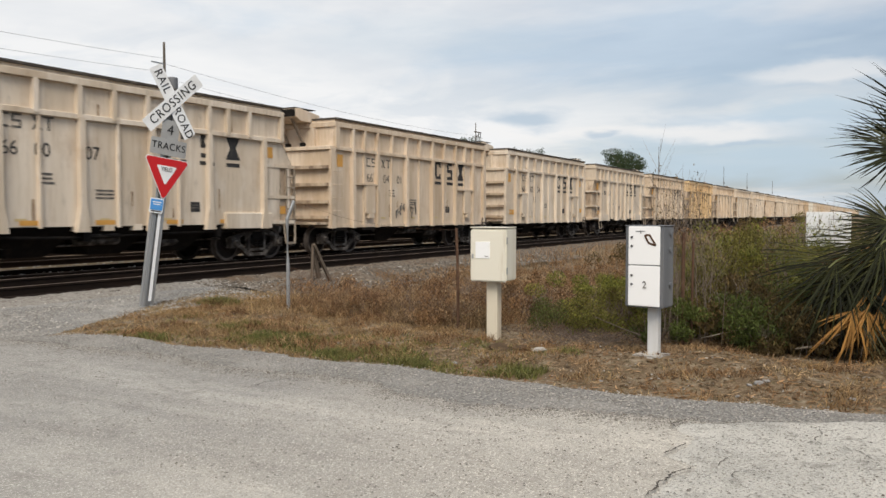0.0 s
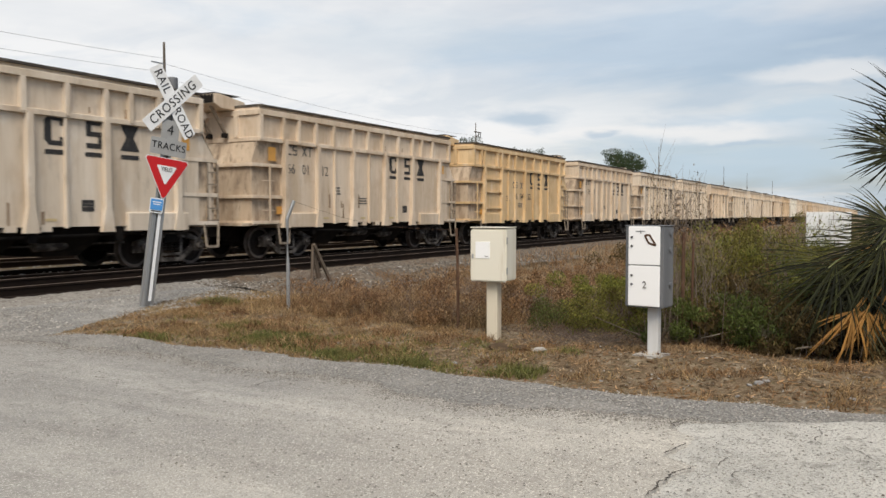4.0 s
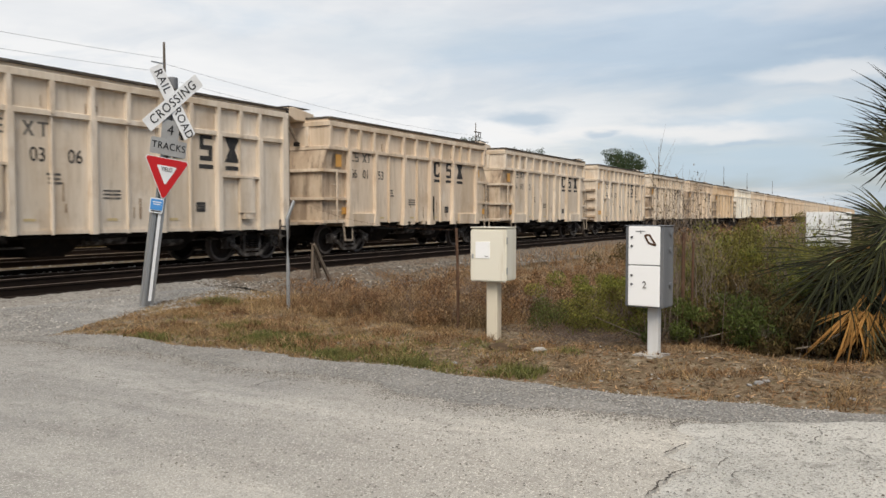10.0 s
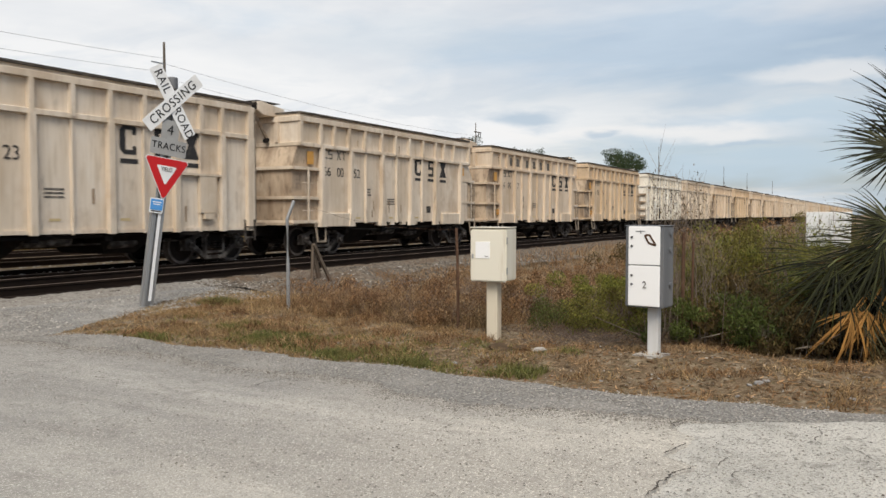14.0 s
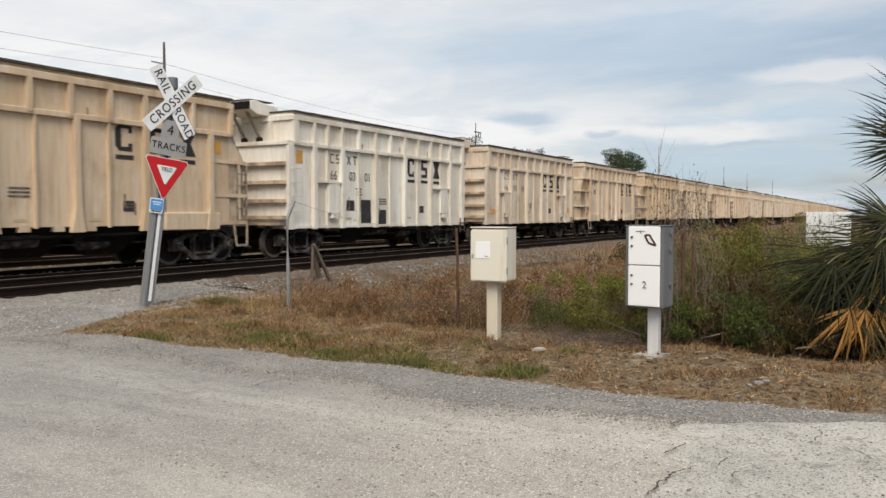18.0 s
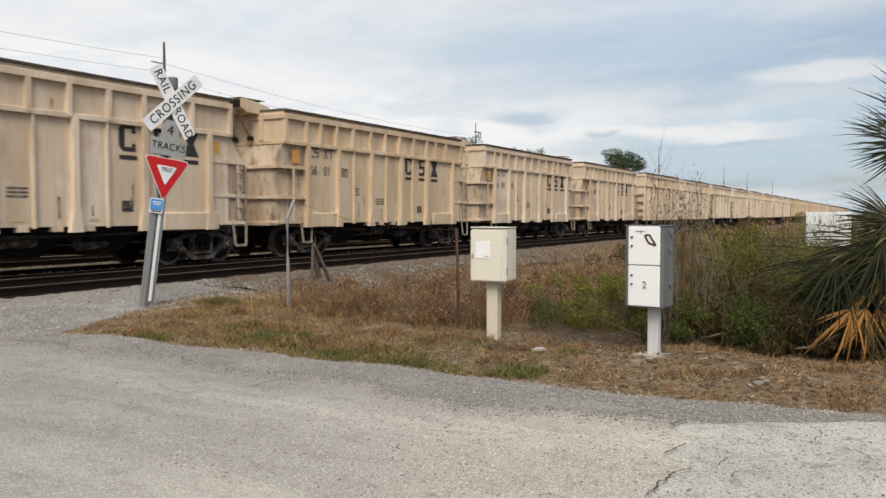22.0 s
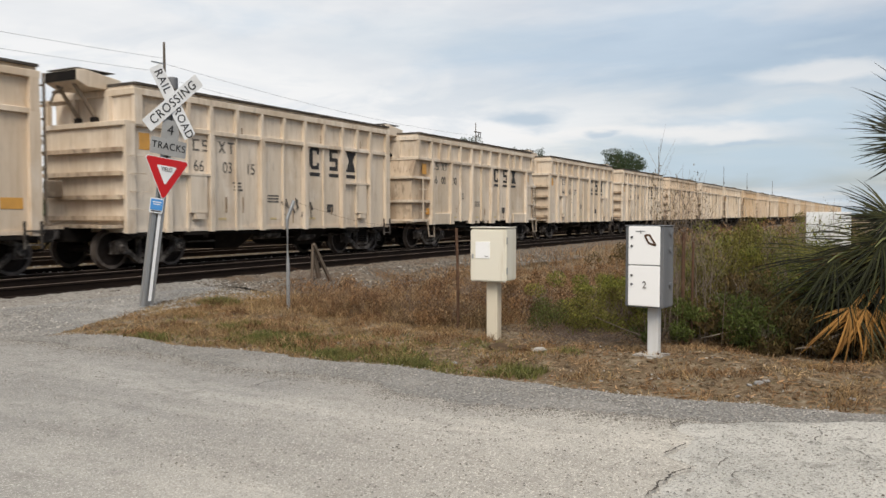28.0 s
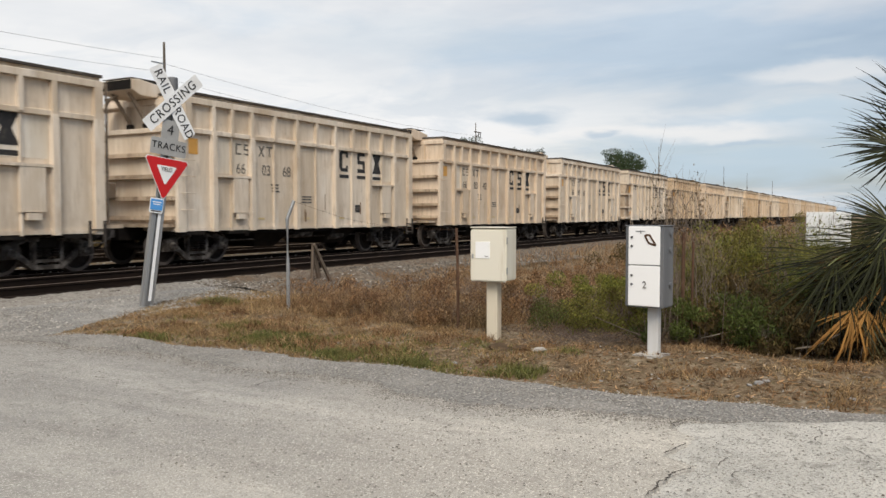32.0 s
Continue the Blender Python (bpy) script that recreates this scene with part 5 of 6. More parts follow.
M["leafdark"] = surface("dark_green_leaf", (.064, .084, .017), (((.105, .12, .028), 2, .45, .65, .6, ONE),), .6, island=.65, world=True, back=.25)
M["treeleaf"] = surface("far_tree_leaf", (.030, .050, .018), (((.055, .07, .026), .5, .45, .65, .6, ONE),), .8, island=.4, world=True)
M["bark"] = surface("grey_bark", (.14, .11, .085), (((.08, .06, .045), 4, .45, .65, .7, (4, 4, 1)),), .9, 0, .4, 20)
M["palm"] = surface("palm_leaflet", (.022, .024, .007), (((.13, .115, .03), 1.6, .52, .70, .6, ONE), ((.009, .012, .005), 4, .45, .65, .6, ONE)), .6, island=.8, back=.07)
# dark brown for added fronds that stand in for the palm's shaded inside
M["thatch"] = surface("shade_brown_palm_thatch", (.075, .042, .018), (((.16, .095, .04), 3, .5, .68, .6, ONE),), .9, island=.5, back=.1)
M["palmdead"] = surface("dead_palm_leaflet", (.37, .195, .055), (((.22, .11, .04), 3, .45, .65, .6, ONE),), .8, island=.3, back=.2)
M["petiole"] = surface("palm_stalk", (.14, .15, .05), (), .5)


def blades(name, spots, material, label, category, height, width, lean, rng):
    """Grass as single bent blades: two quads and a tip each."""
    vs, fs = [], []
    for x, y, s in spots:
        z = ground_z(x, y) - .02
        a = rng.uniform(0, 2 * math.pi)
        h = height * s * rng.uniform(.5, 1.25)
        w = width * rng.uniform(.6, 1.4)
        l = lean * rng.uniform(.2, 1.2) * h
        b = rng.uniform(0, 2 * math.pi)
        dx, dy = math.cos(a) * w, math.sin(a) * w
        lx, ly = math.cos(b) * l, math.sin(b) * l
        k = len(vs)
        vs += [(x - dx, y - dy, z), (x + dx, y + dy, z), (x - dx * .8 + lx * .35, y - dy * .8 + ly * .35, z + h * .6), (x + dx * .8 + lx * .35, y + dy * .8 + ly * .35, z + h * .6), (x + lx, y + ly, z + h)]
        fs += [(k, k + 1, k + 3, k + 2), (k + 2, k + 3, k + 4)]
    me = bpy.data.meshes.new(name)
    me.from_pydata(vs, [], fs)
    me.materials.append(material)
    return tagged(new(name, me), label, category, kind="stuff")


def verge_spots(rng, n, x0, x1, y0, y1, keep):
    out = []
    while len(out) < n:
        x, y = rng.uniform(x0, x1), rng.uniform(y0, y1)
        if x < edge_x(y, 1.3) + .02:
            continue
        k = keep(x, y)
        if rng.random() < k:
            out.append((x, y, .55 + .6 * k))
    return out


def patch(x, y, sc, seed):
    return .5 + .9 * noise.noise((x * sc, y * sc, seed))


def bare(x, y):
    """Bare trampled soil round the boxes and under the palm."""
    return smooth01(3.9, 4.9, y + .35 * noise.noise((x, y, 3)))


def low(x, y):
    """Tall growth thins out towards the crossing and over the rubble bank."""
    return smooth01(9.2, 7.9, y + .4 * noise.noise((x, y, 8))) if x < 15 else 1.0


def tip(x, y):
    """The verge narrows to a point towards the crossing."""
    return smooth01(10.10, 9.80, y + .36 * (8.6 - x) + .25 * noise.noise((x * 1.5, y * 1.5, 6)))


rg = random.Random(5)
blades("dry_grass", verge_spots(rg, 34000, 6.2, 11.5, 4.0, 10.2, lambda x, y: max(.04, .1 + .7 * patch(x, y, .9, 2) + .9 * patch(x, y, 3.3, 71) - .35) * bare(x, y) * tip(x, y)), M["drygrass"], "short dry straw-coloured grass on the verge", "grass", .075, .003, 1.4, rg)
blades("straw", verge_spots(rg, 5000, 8.6, 14, 4.2, 9.8, lambda x, y: max(.0, 2.2 * patch(x, y, 1.0, 81) - .7) * low(x, y)), M["drygrass"], "tall pale straw in tufts beside the fence", "grass", .24, .0028, .9, rg)
blades("dry_grass", verge_spots(rg, 7500, 6.4, 10.5, -2.0, 4.8, lambda x, y: max(.02, 2.4 * patch(x, y, 2.1, 9) - 1.15)), M["drygrass"], "sparse dry grass on trampled soil", "grass", .075, .0035, 1.2, rg)
blades("brown_grass", verge_spots(rg, 10000, 6.4, 10.5, -2.0, 9.5, lambda x, y: max(.0, 2.4 * patch(x, y, 1.9, 51) - .9) * tip(x, y) * (.25 + .75 * smooth01(3.6, 4.8, y))), M["deadbrush"], "dark brown matted grass on the verge", "grass", .10, .004, 1.4, rg)
blades("green_grass", verge_spots(rg, 8000, 6.5, 8.8, 3.0, 8.6, lambda x, y: (.10 + max(0, 2.0 * patch(x, y, 1.3, 20) - 1.0)) * max(.1, patch(x, y, 5, 61)) * smooth01(8.8, 7.0, x)), M["greengrass"], "patches of low green grass in the dry verge", "grass", .10, .0045, .8, rg)
blades("brown_grass", verge_spots(rg, 4200, 6.7, 9.3, -1.0, 4.6, lambda x, y: max(.0, 3.2 * patch(x, y, 2.6, 91) - 1.9)), M["deadbrush"], "dark brown tufts on the trampled soil", "grass", .07, .0035, 1.2, rg)
blades("green_grass", verge_spots(rg, 1200, 6.6, 8.0, 2.6, 4.6, lambda x, y: max(0, 2.6 * patch(x, y, 1.7, 33) - 1.6)), M["greengrass"], "tufts of green grass at the road edge", "grass", .08, .0045, .9, rg)
blades("green_grass", verge_spots(rg, 700, 6.62, 7.05, 2.75, 3.2, lambda x, y: .9), M["greengrass"], "small green tuft at the road edge", "grass", .09, .0045, .9, rg)
blades("green_grass", verge_spots(rg, 1500, 9.0, 10.1, 8.7, 10.0, lambda x, y: max(0, 1 - 1.1 * math.hypot((x - 9.5) / .42, (y - 9.45) / .45))), M["greengrass"], "tuft of green grass on the gravel bank", "grass", .13, .006, .8, rg)
for _x, _y, _r in ((7.15, 6.3, .45), (7.0, 4.75, .5), (6.75, 5.1, .3)):
    blades("green_grass", verge_spots(rg, 1300, _x - _r, _x + _r, _y - 1.4 * _r, _y + 1.4 * _r, lambda x, y: max(0, 1 - math.hypot((x - _x) / _r, (y - _y) / 1.4 / _r) + .5 * noise.noise((x * 5, y * 5, 3)))), M["greengrass"], "patch of low green grass in the dry verge", "grass", .085, .004, .9, rg)
blades("tall_dry_grass", verge_spots(rg, 17000, 8.8, 20, 4.2, 10.2, lambda x, y: max(.02, .2 + 1.1 * patch(x, y, .7, 14)) * smooth01(8.6, 9.6, x) * max(.03, low(x, y))), M["deadbrush"], "taller brown dead grass beyond the fence", "grass", .19, .0034, 1.3, rg)
blades("tall_dry_grass", verge_spots(rg, 9000, 20, 45, -2, 10.6, lambda x, y: .7), M["deadbrush"], "brown dead grass along the tracks", "grass", .36, .007, .9, rg)


def yard_weeds(n):
    out = []
    for _ in range(n):
        x = rg.uniform(-22, 75)
        out.append((x, 28.2 + abs(rg.gauss(0, 1.4)) + .6 * noise.noise((x * .2, 1, 1)), rg.uniform(.5, 1.1)))
    return out


blades("yard_weeds", yard_weeds(15000), M["leafbrown"], "low dark weeds along the far side of the tracks", "weeds", .62, .022, .7, rg)


def litter():
    """Fallen leaves and straw lying on the bare soil."""
    vs, fs = [], []
    for _ in range(13000):
        x, y = rg.uniform(6.4, 10.5), rg.uniform(-2.5, 9)
        if x < edge_x(y, 1.3) or rg.random() > .35 + .65 * patch(x, y, 1.3, 40):
            continue
        z = ground_z(x, y) + .006
        a, l, w = rg.uniform(0, 6.28), rg.uniform(.015, .07), rg.uniform(.004, .012)
        c, s = math.cos(a), math.sin(a)
        k = len(vs)
        vs += [(x - c * l, y - s * l, z), (x - s * w, y + c * w, z + .008), (x + c * l, y + s * l, z + rg.uniform(0, .02)), (x + s * w, y - c * w, z + .004)]
        fs.append((k, k + 1, k + 2, k + 3))
    me = bpy.data.meshes.new("leaf_litter")
    me.from_pydata(vs, [], fs)
    me.materials.append(M["deadbrush"])
    tagged(new("leaf_litter", me), "fallen brown leaves and straw on bare soil", "leaf litter", kind="stuff")


litter()


def pebbles(name, n, place, r0, r1, material, label):
    vs, fs = [], []
    for _ in range(n):
        x, y, z = place()
        r = rg.uniform(r0, r1) * rg.choice((.6, .8, 1, 1))
        a = rg.uniform(0, 6.28)
        k = len(vs)
        sx, sy, sz = rg.uniform(.7, 1.3), rg.uniform(.7, 1.3), rg.uniform(.4, .8)
        for i in range(5):
            t = a + i * 1.2566
            vs.append((x + r * sx * math.cos(t) * rg.uniform(.8, 1.15), y + r * sy * math.sin(t), z + r * .15 * rg.random()))
        vs.append((x + r * .2, y, z + r * sz))
        fs += [(k + i, k + (i + 1) % 5, k + 5) for i in range(5)]
    me = bpy.data.meshes.new(name)
    me.from_pydata(vs, [], fs)
    me.materials.append(material)
    tagged(new(name, me), label, "gravel", kind="stuff")


M["stone"] = surface("crushed_limestone", (.30, .28, .252), (((.22, .20, .18), 9, .45, .65, .6, ONE),), .95, 0, .3, 60, island=.45, world=True)


def shoulder_spot():
    y = rg.uniform(-1.5, 10.2)
    x = edge_x(y, 1.3) - abs(rg.gauss(0, .62)) + (.1 if rg.random() < .1 else 0)
    return x, y, road_z(x, y) + .004


def ballast_spot():
    y = rg.uniform(10.65, 14.0) if rg.random() < .8 else rg.uniform(14, 19)
    x = 4.0 + rg.random() ** 1.6 * (8 if y < 11.7 else 40)
    return x, y, .185 * smooth01(10.6, 11.75, y) - .012


pebbles("shoulder_gravel", 16000, shoulder_spot, .004, .012, M["stone"], "loose pale stones along the road edge")
pebbles("ballast_stones", 14000, ballast_spot, .02, .05, M["stone"], "crushed-stone ballast beside the rails")
pebbles("verge_stones", 420, lambda: (lambda x, y: (x, y, ground_z(x, y) + .01))(rg.uniform(6.7, 9), rg.uniform(-1, 5)), .005, .016, M["stone"], "scattered pale stones on the bare soil")


def road_spot():
    y = rg.uniform(-2, 9.5)
    x = rg.uniform(3.2, 6.2)
    return x, y, road_z(x, y) + .008 + (.02 if y < 1.0 else 0)


pebbles("road_grit", 16000, road_spot, .0035, .010, M["stone"], "loose fine grit on the worn asphalt")


def crossing_spot():
    x, y = rg.uniform(4.5, 11), rg.uniform(9.4, 11.0)
    return x, y, max(road_z(x, y), ground_z(x, y)) + .004


pebbles("crossing_gravel", 6000, crossing_spot, .008, .025, M["stone"], "loose pale gravel beside the crossing")


M["clod"] = surface("crumbled_soil", (.13, .092, .058), (((.075, .05, .03), 12, .45, .65, .7, ONE), ((.21, .16, .11), 25, .55, .7, .5, ONE)), .97, 0, .5, 40, island=.4, world=True)
M["darkstone"] = surface("dark_grey_brown_stone", (.118, .100, .082), (((.20, .178, .15), 9, .45, .65, .6, ONE),), .95, 0, .3, 60, island=.5, world=True)


def seam_spot():
    y = rg.uniform(-1.0, 9.8)
    x = paving_edge(y) - abs(rg.gauss(0, .16)) + .05
    return x, y, road_z(x, y) + .008


def clod_spot():
    x, y = rg.uniform(6.8, 9.2), rg.uniform(-.8, 4.6)
    return x, y, ground_z(x, y) - .002


def shoulder_rubble():
    x, y = 11 + rg.random() ** 1.5 * 22, rg.uniform(10.3, 11.7)
    return x, y, max(ground_z(x, y), .185 * smooth01(10.6, 11.75, y)) - .012


pebbles("soil_clods", 2600, clod_spot, .008, .032, M["clod"], "crumbled dark clods of soil on the bare verge")
pebbles("ballast_rubble", 9000, shoulder_rubble, .025, .07, M["darkstone"], "dark grey-brown rubble along the ballast shoulder")


def bank_spot():
    x, y = 11.2 + rg.random() ** 1.4 * 16, rg.uniform(9.2, 11.0)
    return x, y, max(ground_z(x, y), .185 * smooth01(10.6, 11.75, y)) + .12 * max(0, noise.noise((x * .9, y * .9, 12))) - .01


def rubble_heap(x0, y0, rx, ry, h):
    """A low heap of dusty rubble with a broken outline."""
    def fz(x, y):
        d = math.hypot((x - x0) / rx, (y - y0) / ry) + .25 * noise.noise((x * 1.1, y * 1.1, 4))
        return max(ground_z(x, y), .19 * smooth01(10.6, 11.75, y)) - .03 + (h + .03) * smooth01(1.0, .1, d) * (1 + .5 * noise.noise((x * 3, y * 3, 7))) + .035 * noise.noise((x * 9, y * 9, 2))
    sheet("rubble_heap", steps((x0 - 1.2 * rx, x0 + 1.2 * rx, 60)), steps((y0 - 1.2 * ry, y0 + 1.2 * ry, 36)), fz, M["bank"], "low heap of grey-brown rubble on the bank", "rubble")
    for mat, n, what in ((M["darkstone"], 1500, "dark"), (M["stone"], 150, "pale")):
        def spot():
            x, y = rg.gauss(x0, rx * .45), rg.gauss(y0, ry * .45)
            return x, y, fz(x, y) - .008
        pebbles("heap_stones", n, spot, .015, .05, mat, what + " broken stones on the rubble heap")


rubble_heap(12.6, 9.95, 1.9, .95, .20)
rubble_heap(15.6, 10.7, 2.4, .8, .16)
pebbles("bank_rubble", 7000, bank_spot, .02, .065, M["darkstone"], "dark grey rubble heaped along the bank")
pebbles("bank_rubble", 900, bank_spot, .02, .055, M["stone"], "pale rubble strewn along the bank")
pebbles("seam_gravel", 9000, seam_spot, .003, .009, M["stone"], "loose stones strewn over the broken paving edge")
pebbles("seam_gravel", 6000, seam_spot, .003, .009, M["darkstone"], "dark loose stones strewn over the broken paving edge")
pebbles("road_grit", 1500, road_spot, .003, .010, M["darkstone"], "dark loose grit on the worn asphalt")


# ---- shrubs ----
def leaf_cloud(name, n, size, blob, material, rng, aspect=3.0):
    """Many small leaves scattered over lobes: blob is a list of (centre, radii)."""
    vs, fs = [], []
    for _ in range(n):
        c, r = rng.choice(blob)
        while True:
            d = Vector((rng.uniform(-1, 1), rng.uniform(-1, 1), rng.uniform(-1, 1)))
            if .25 < d.length < 1:
                break
        p = Vector((c[0] + d.x * r[0], c[1] + d.y * r[1], c[2] + d.z * r[2]))
        s = size * rng.uniform(.5, 1.3)
        q = Euler((rng.uniform(0, 6.3), rng.uniform(0, 6.3), rng.uniform(0, 6.3))).to_matrix()
        k = len(vs)
        for u, v, w in ((-1, 0, 0), (0, -1 / aspect, .12), (1, 0, 0), (0, 1 / aspect, .12)):
            vs.append(p + q @ Vector((u * s, v * s, w * s)))
        fs.append((k, k + 1, k + 2, k + 3))
    me = bpy.data.meshes.new(name)
    me.from_pydata([tuple(v) for v in vs], [], fs)
    me.materials.append(material)
    return me


def stems(rng, n, height, spread, r, twigs, droop=0.0):
    bm = bmesh.new()
    for _ in range(n):
        a = rng.uniform(0, 6.28)
        o = Vector((math.cos(a), math.sin(a), 0))
        b = Vector((rng.gauss(0, spread * .25), rng.gauss(0, spread * .25), -.05))
        h = height * rng.uniform(.6, 1.05)
        top = b + o * spread * rng.uniform(.1, .6) + Vector((0, 0, h))
        mid = b.lerp(top, .5) + Vector((rng.gauss(0, .04), rng.gauss(0, .04), 0))
        tube(bm, [b, mid, top], [r, r * .7, r * .25], 4)
        for _ in range(twigs):
            u = rng.uniform(.3, .95)
            p = b.lerp(top, u)
            t = rng.uniform(0, 6.28)
            l = h * rng.uniform(.10, .30)
            e = p + Vector((math.cos(t) * l * .5, math.sin(t) * l * .5, l * (.8 - droop)))
            tube(bm, [p, e], [r * .4, r * .15], 3)
    return bm


def shrub(name, x, y, label, category, n_leaf, size, blob, leafmat, stem_args, group=""):
    rng = random.Random(int(x * 97 + y * 31))
    s = new(name)
    tagged(s, label, category, group)
    s.matrix_basis = pose(x, y, ground_z(x, y), 0, 0, rng.uniform(0, 360))
    if name == "tall_bare_weed":
        tagged(part("stem_tangle", stems(rng, *stem_args), M["twig"], s, "thin upright grey-brown stems"), kind="stuff")
    else:
        tagged(part("stem_tangle", stems(rng, *stem_args), M["greytwig"] if name == "twig_pile" else M["twig"], s, "thin grey-brown stems"), kind="stuff")
    if n_leaf:
        part("foliage", leaf_cloud("foliage", n_leaf, size, blob, leafmat, rng), None, s)
    return s


def lobes(rng, n, w, h, r):
    return [((rng.uniform(-w, w), rng.uniform(-w, w), rng.uniform(h * .08, h)), (r * rng.uniform(.6, 1.2), r * rng.uniform(.6, 1.2), r * rng.uniform(.5, 1.0))) for _ in range(n)]


_r = random.Random(77)
# green weeds behind the boxes
for _x, _y, _h, _w in ((10.1, 3.35, .62, .45), (10.5, 2.75, .80, .5), (9.75, 2.55, .70, .4), (11.2, 3.6, .6, .5), (9.5, 3.6, .28, .35), (9.2, 2.15, .45, .3)):
    shrub("weed_clump", _x, _y, "low clump of leafy green weeds by the fence", "weeds", 5200, .019, lobes(_r, 14, _w * 1.5, _h, .15), M["leaf"] if _h > .5 else M["leafdark"], (14, _h, .45, .006, 3), "green weeds")
# olive-brown brush
for _x, _y, _h, _w in ((9.9, 1.75, 1.05, .42), (9.4, 1.45, .85, .40), (10.3, 1.25, 1.20, .50), (10.9, 1.85, 1.22, .55), (9.6, 1.0, .85, .42), (10.0, .85, 1.05, .40), (11.6, 1.3, 1.25, .55), (11.9, 2.3, 1.2, .6), (12.6, 1.7, 1.2, .6), (13.2, 2.6, 1.05, .6), (12.2, .5, 1.0, .5), (13.6, .1, 1.0, .5), (10.4, .35, .9, .45), (9.9, .3, .6, .4), (9.35, .75, .55, .35), (9.55, .45, .5, .35), (9.15, 1.15, .5, .3), (9.75, .0, .7, .4), (9.3, -.3, .5, .35), (9.6, -.7, .6, .4), (10.2, -.9, .8, .45), (10.9, -.3, .9, .5), (14.5, 1.9, 1.15, .7), (15.5, .8, 1.15, .7), (16.8, 2.2, 1.2, .8), (18.0, .6, 1.25, .9), (15.2, -.6, 1.1, .7), (19.5, 2.4, 1.2, .9)):
    shrub("brush", _x, _y, "dense olive-brown brush of weeds and vines", "bush", 6800, .020, lobes(_r, 22, _w * 1.15, _h, .22), _r.choice((M["leafbrown"], M["leafdark"], M["leafbrown"], M["leafbrown"]) if _h < 1 else (M["leafyellow"], M["leaf"], M["leafbrown"])), (26, _h * 1.08, .6, .005, 5), "olive brush")
# reddish-brown dead brush on the bank
for _x, _y, _h, _w in ((9.5, 5.6, .34, .4), (9.6, 6.6, .30, .4), (9.3, 5.0, .30, .35), (10.4, 4.4, .45, .45), (11.3, 4.6, .5, .5), (10.0, 5.9, .42, .45), (10.6, 5.2, .48, .5), (10.4, 6.8, .40, .5), (11.5, 6.1, .48, .55), (11.8, 7.5, .24, .6), (12.6, 5.3, .45, .6), (13.4, 6.8, .42, .7), (14.6, 5.6, .45, .7), (15.4, 7.4, .42, .7), (12.9, 4.3, .5, .6), (14.2, 3.9, .55, .7), (16.4, 5.4, .5, .8), (17.8, 6.6, .5, .8), (18.8, 4.8, .55, .9), (16.2, 3.4, .6, .8)):
    shrub("dead_brush", _x, _y, "tangle of reddish-brown dead weeds on the bank", "bush", 3400, .021, lobes(_r, 22, _w * 1.4, _h * 1.0, .15), M["deadbrush"], (46, _h * 1.15, .7, .0032, 7), "dead brown brush")
for _x, _y, _h, _w in ((9.85, 2.95, .5, .4), (10.1, 2.2, .75, .4), (10.9, 3.1, .7, .5), (9.6, 3.1, .35, .35)):
    shrub("weed_clump", _x, _y, "low clump of leafy green weeds by the fence", "weeds", 4800, .018, lobes(_r, 14, _w * 1.5, _h, .15), M["leaf"], (14, _h, .45, .006, 3), "green weeds")
# far brush along the line
for _x, _y, _h, _w in ((20.5, 3.4, 1.1, .9), (22.0, 5.2, .9, 1.0), (22.5, 1.8, 1.3, 1.0), (24.5, 3.6, 1.2, 1.1), (25.0, 6.6, .8, 1.1), (27.0, 4.6, 1.1, 1.2), (28.5, 2.2, 1.5, 1.3), (30.5, 6.4, .9, 1.2), (31.5, 3.9, 1.3, 1.3), (35.0, 5.2, 1.2, 1.5), (36.0, 2.2, 1.6, 1.6), (40.0, 6.6, 1.1, 1.5), (42.0, 3.6, 1.6, 1.8)):
    shrub("brush", _x, _y, "brown-green brush growing along the tracks", "bush", 1700, .06, lobes(_r, 14, _w * 1.2, _h, .36), _r.choice((M["leafbrown"], M["deadbrush"], M["leafyellow"])), (20, _h * 1.1, .9, .008, 4), "brush along the tracks")
# grey tangle of cut twigs at the foot of the boxes
for _x, _y in ((9.0, 3.62), (9.2, 3.15), (8.95, 3.35), (9.05, 2.85), (8.75, 3.3), (8.95, 2.55), (8.7, 2.9)):
    shrub("twig_pile", _x, _y, "low grey tangle of cut dry twigs", "twigs", 0, 0, [], None, (60, .17, .75, .0035, 7, .9), "dry twig piles")
for _x, _y, _h, _w in ((9.25, .62, .45, .3), (9.2, .95, .40, .3), (9.3, 1.3, .5, .35), (9.25, .2, .45, .3), (9.55, 1.2, .75, .35)):
    shrub("dead_brush", _x, _y, "brown dead undergrowth at the foot of the brush", "bush", 1500, .032, lobes(_r, 12, _w * 1.2, _h, .14), M["leafbrown"], (22, _h * 1.2, .5, .004, 4), "dead brown undergrowth")
# tall bare weeds standing above the train's sill
for _x, _y, _h in ((8.83, 2.20, 2.35), (8.93, 2.12, 2.0), (9.0, 2.02, 2.1), (9.15, 1.88, 2.2), (9.3, 1.78, 1.8), (8.9, 2.05, 1.6), (9.5, 1.95, 2.0), (9.2, 1.75, 1.9)):
    shrub("tall_bare_weed", _x, _y, "tall leafless weed with thin upright twigs", "weeds", 60, .018, [((0, 0, _h * .7), (.12, .12, .5))], M["leafbrown"], (3, _h, .24, .0048, 16), "tall bare weeds")
# vines over the white panel
for _x, _y in ((13.15, 1.02), (13.18, .80), (13.18, .62), (13.15, .42)):
    shrub("vine_stems", _x, _y, "leafy vine climbing over the white panel", "vine", 90, .026, [((0, 0, 1.45), (.22, .22, .16)), ((0, 0, .9), (.3, .3, .3))], M["leaf"], (7, 1.72, .42, .0065, 9), "vines")


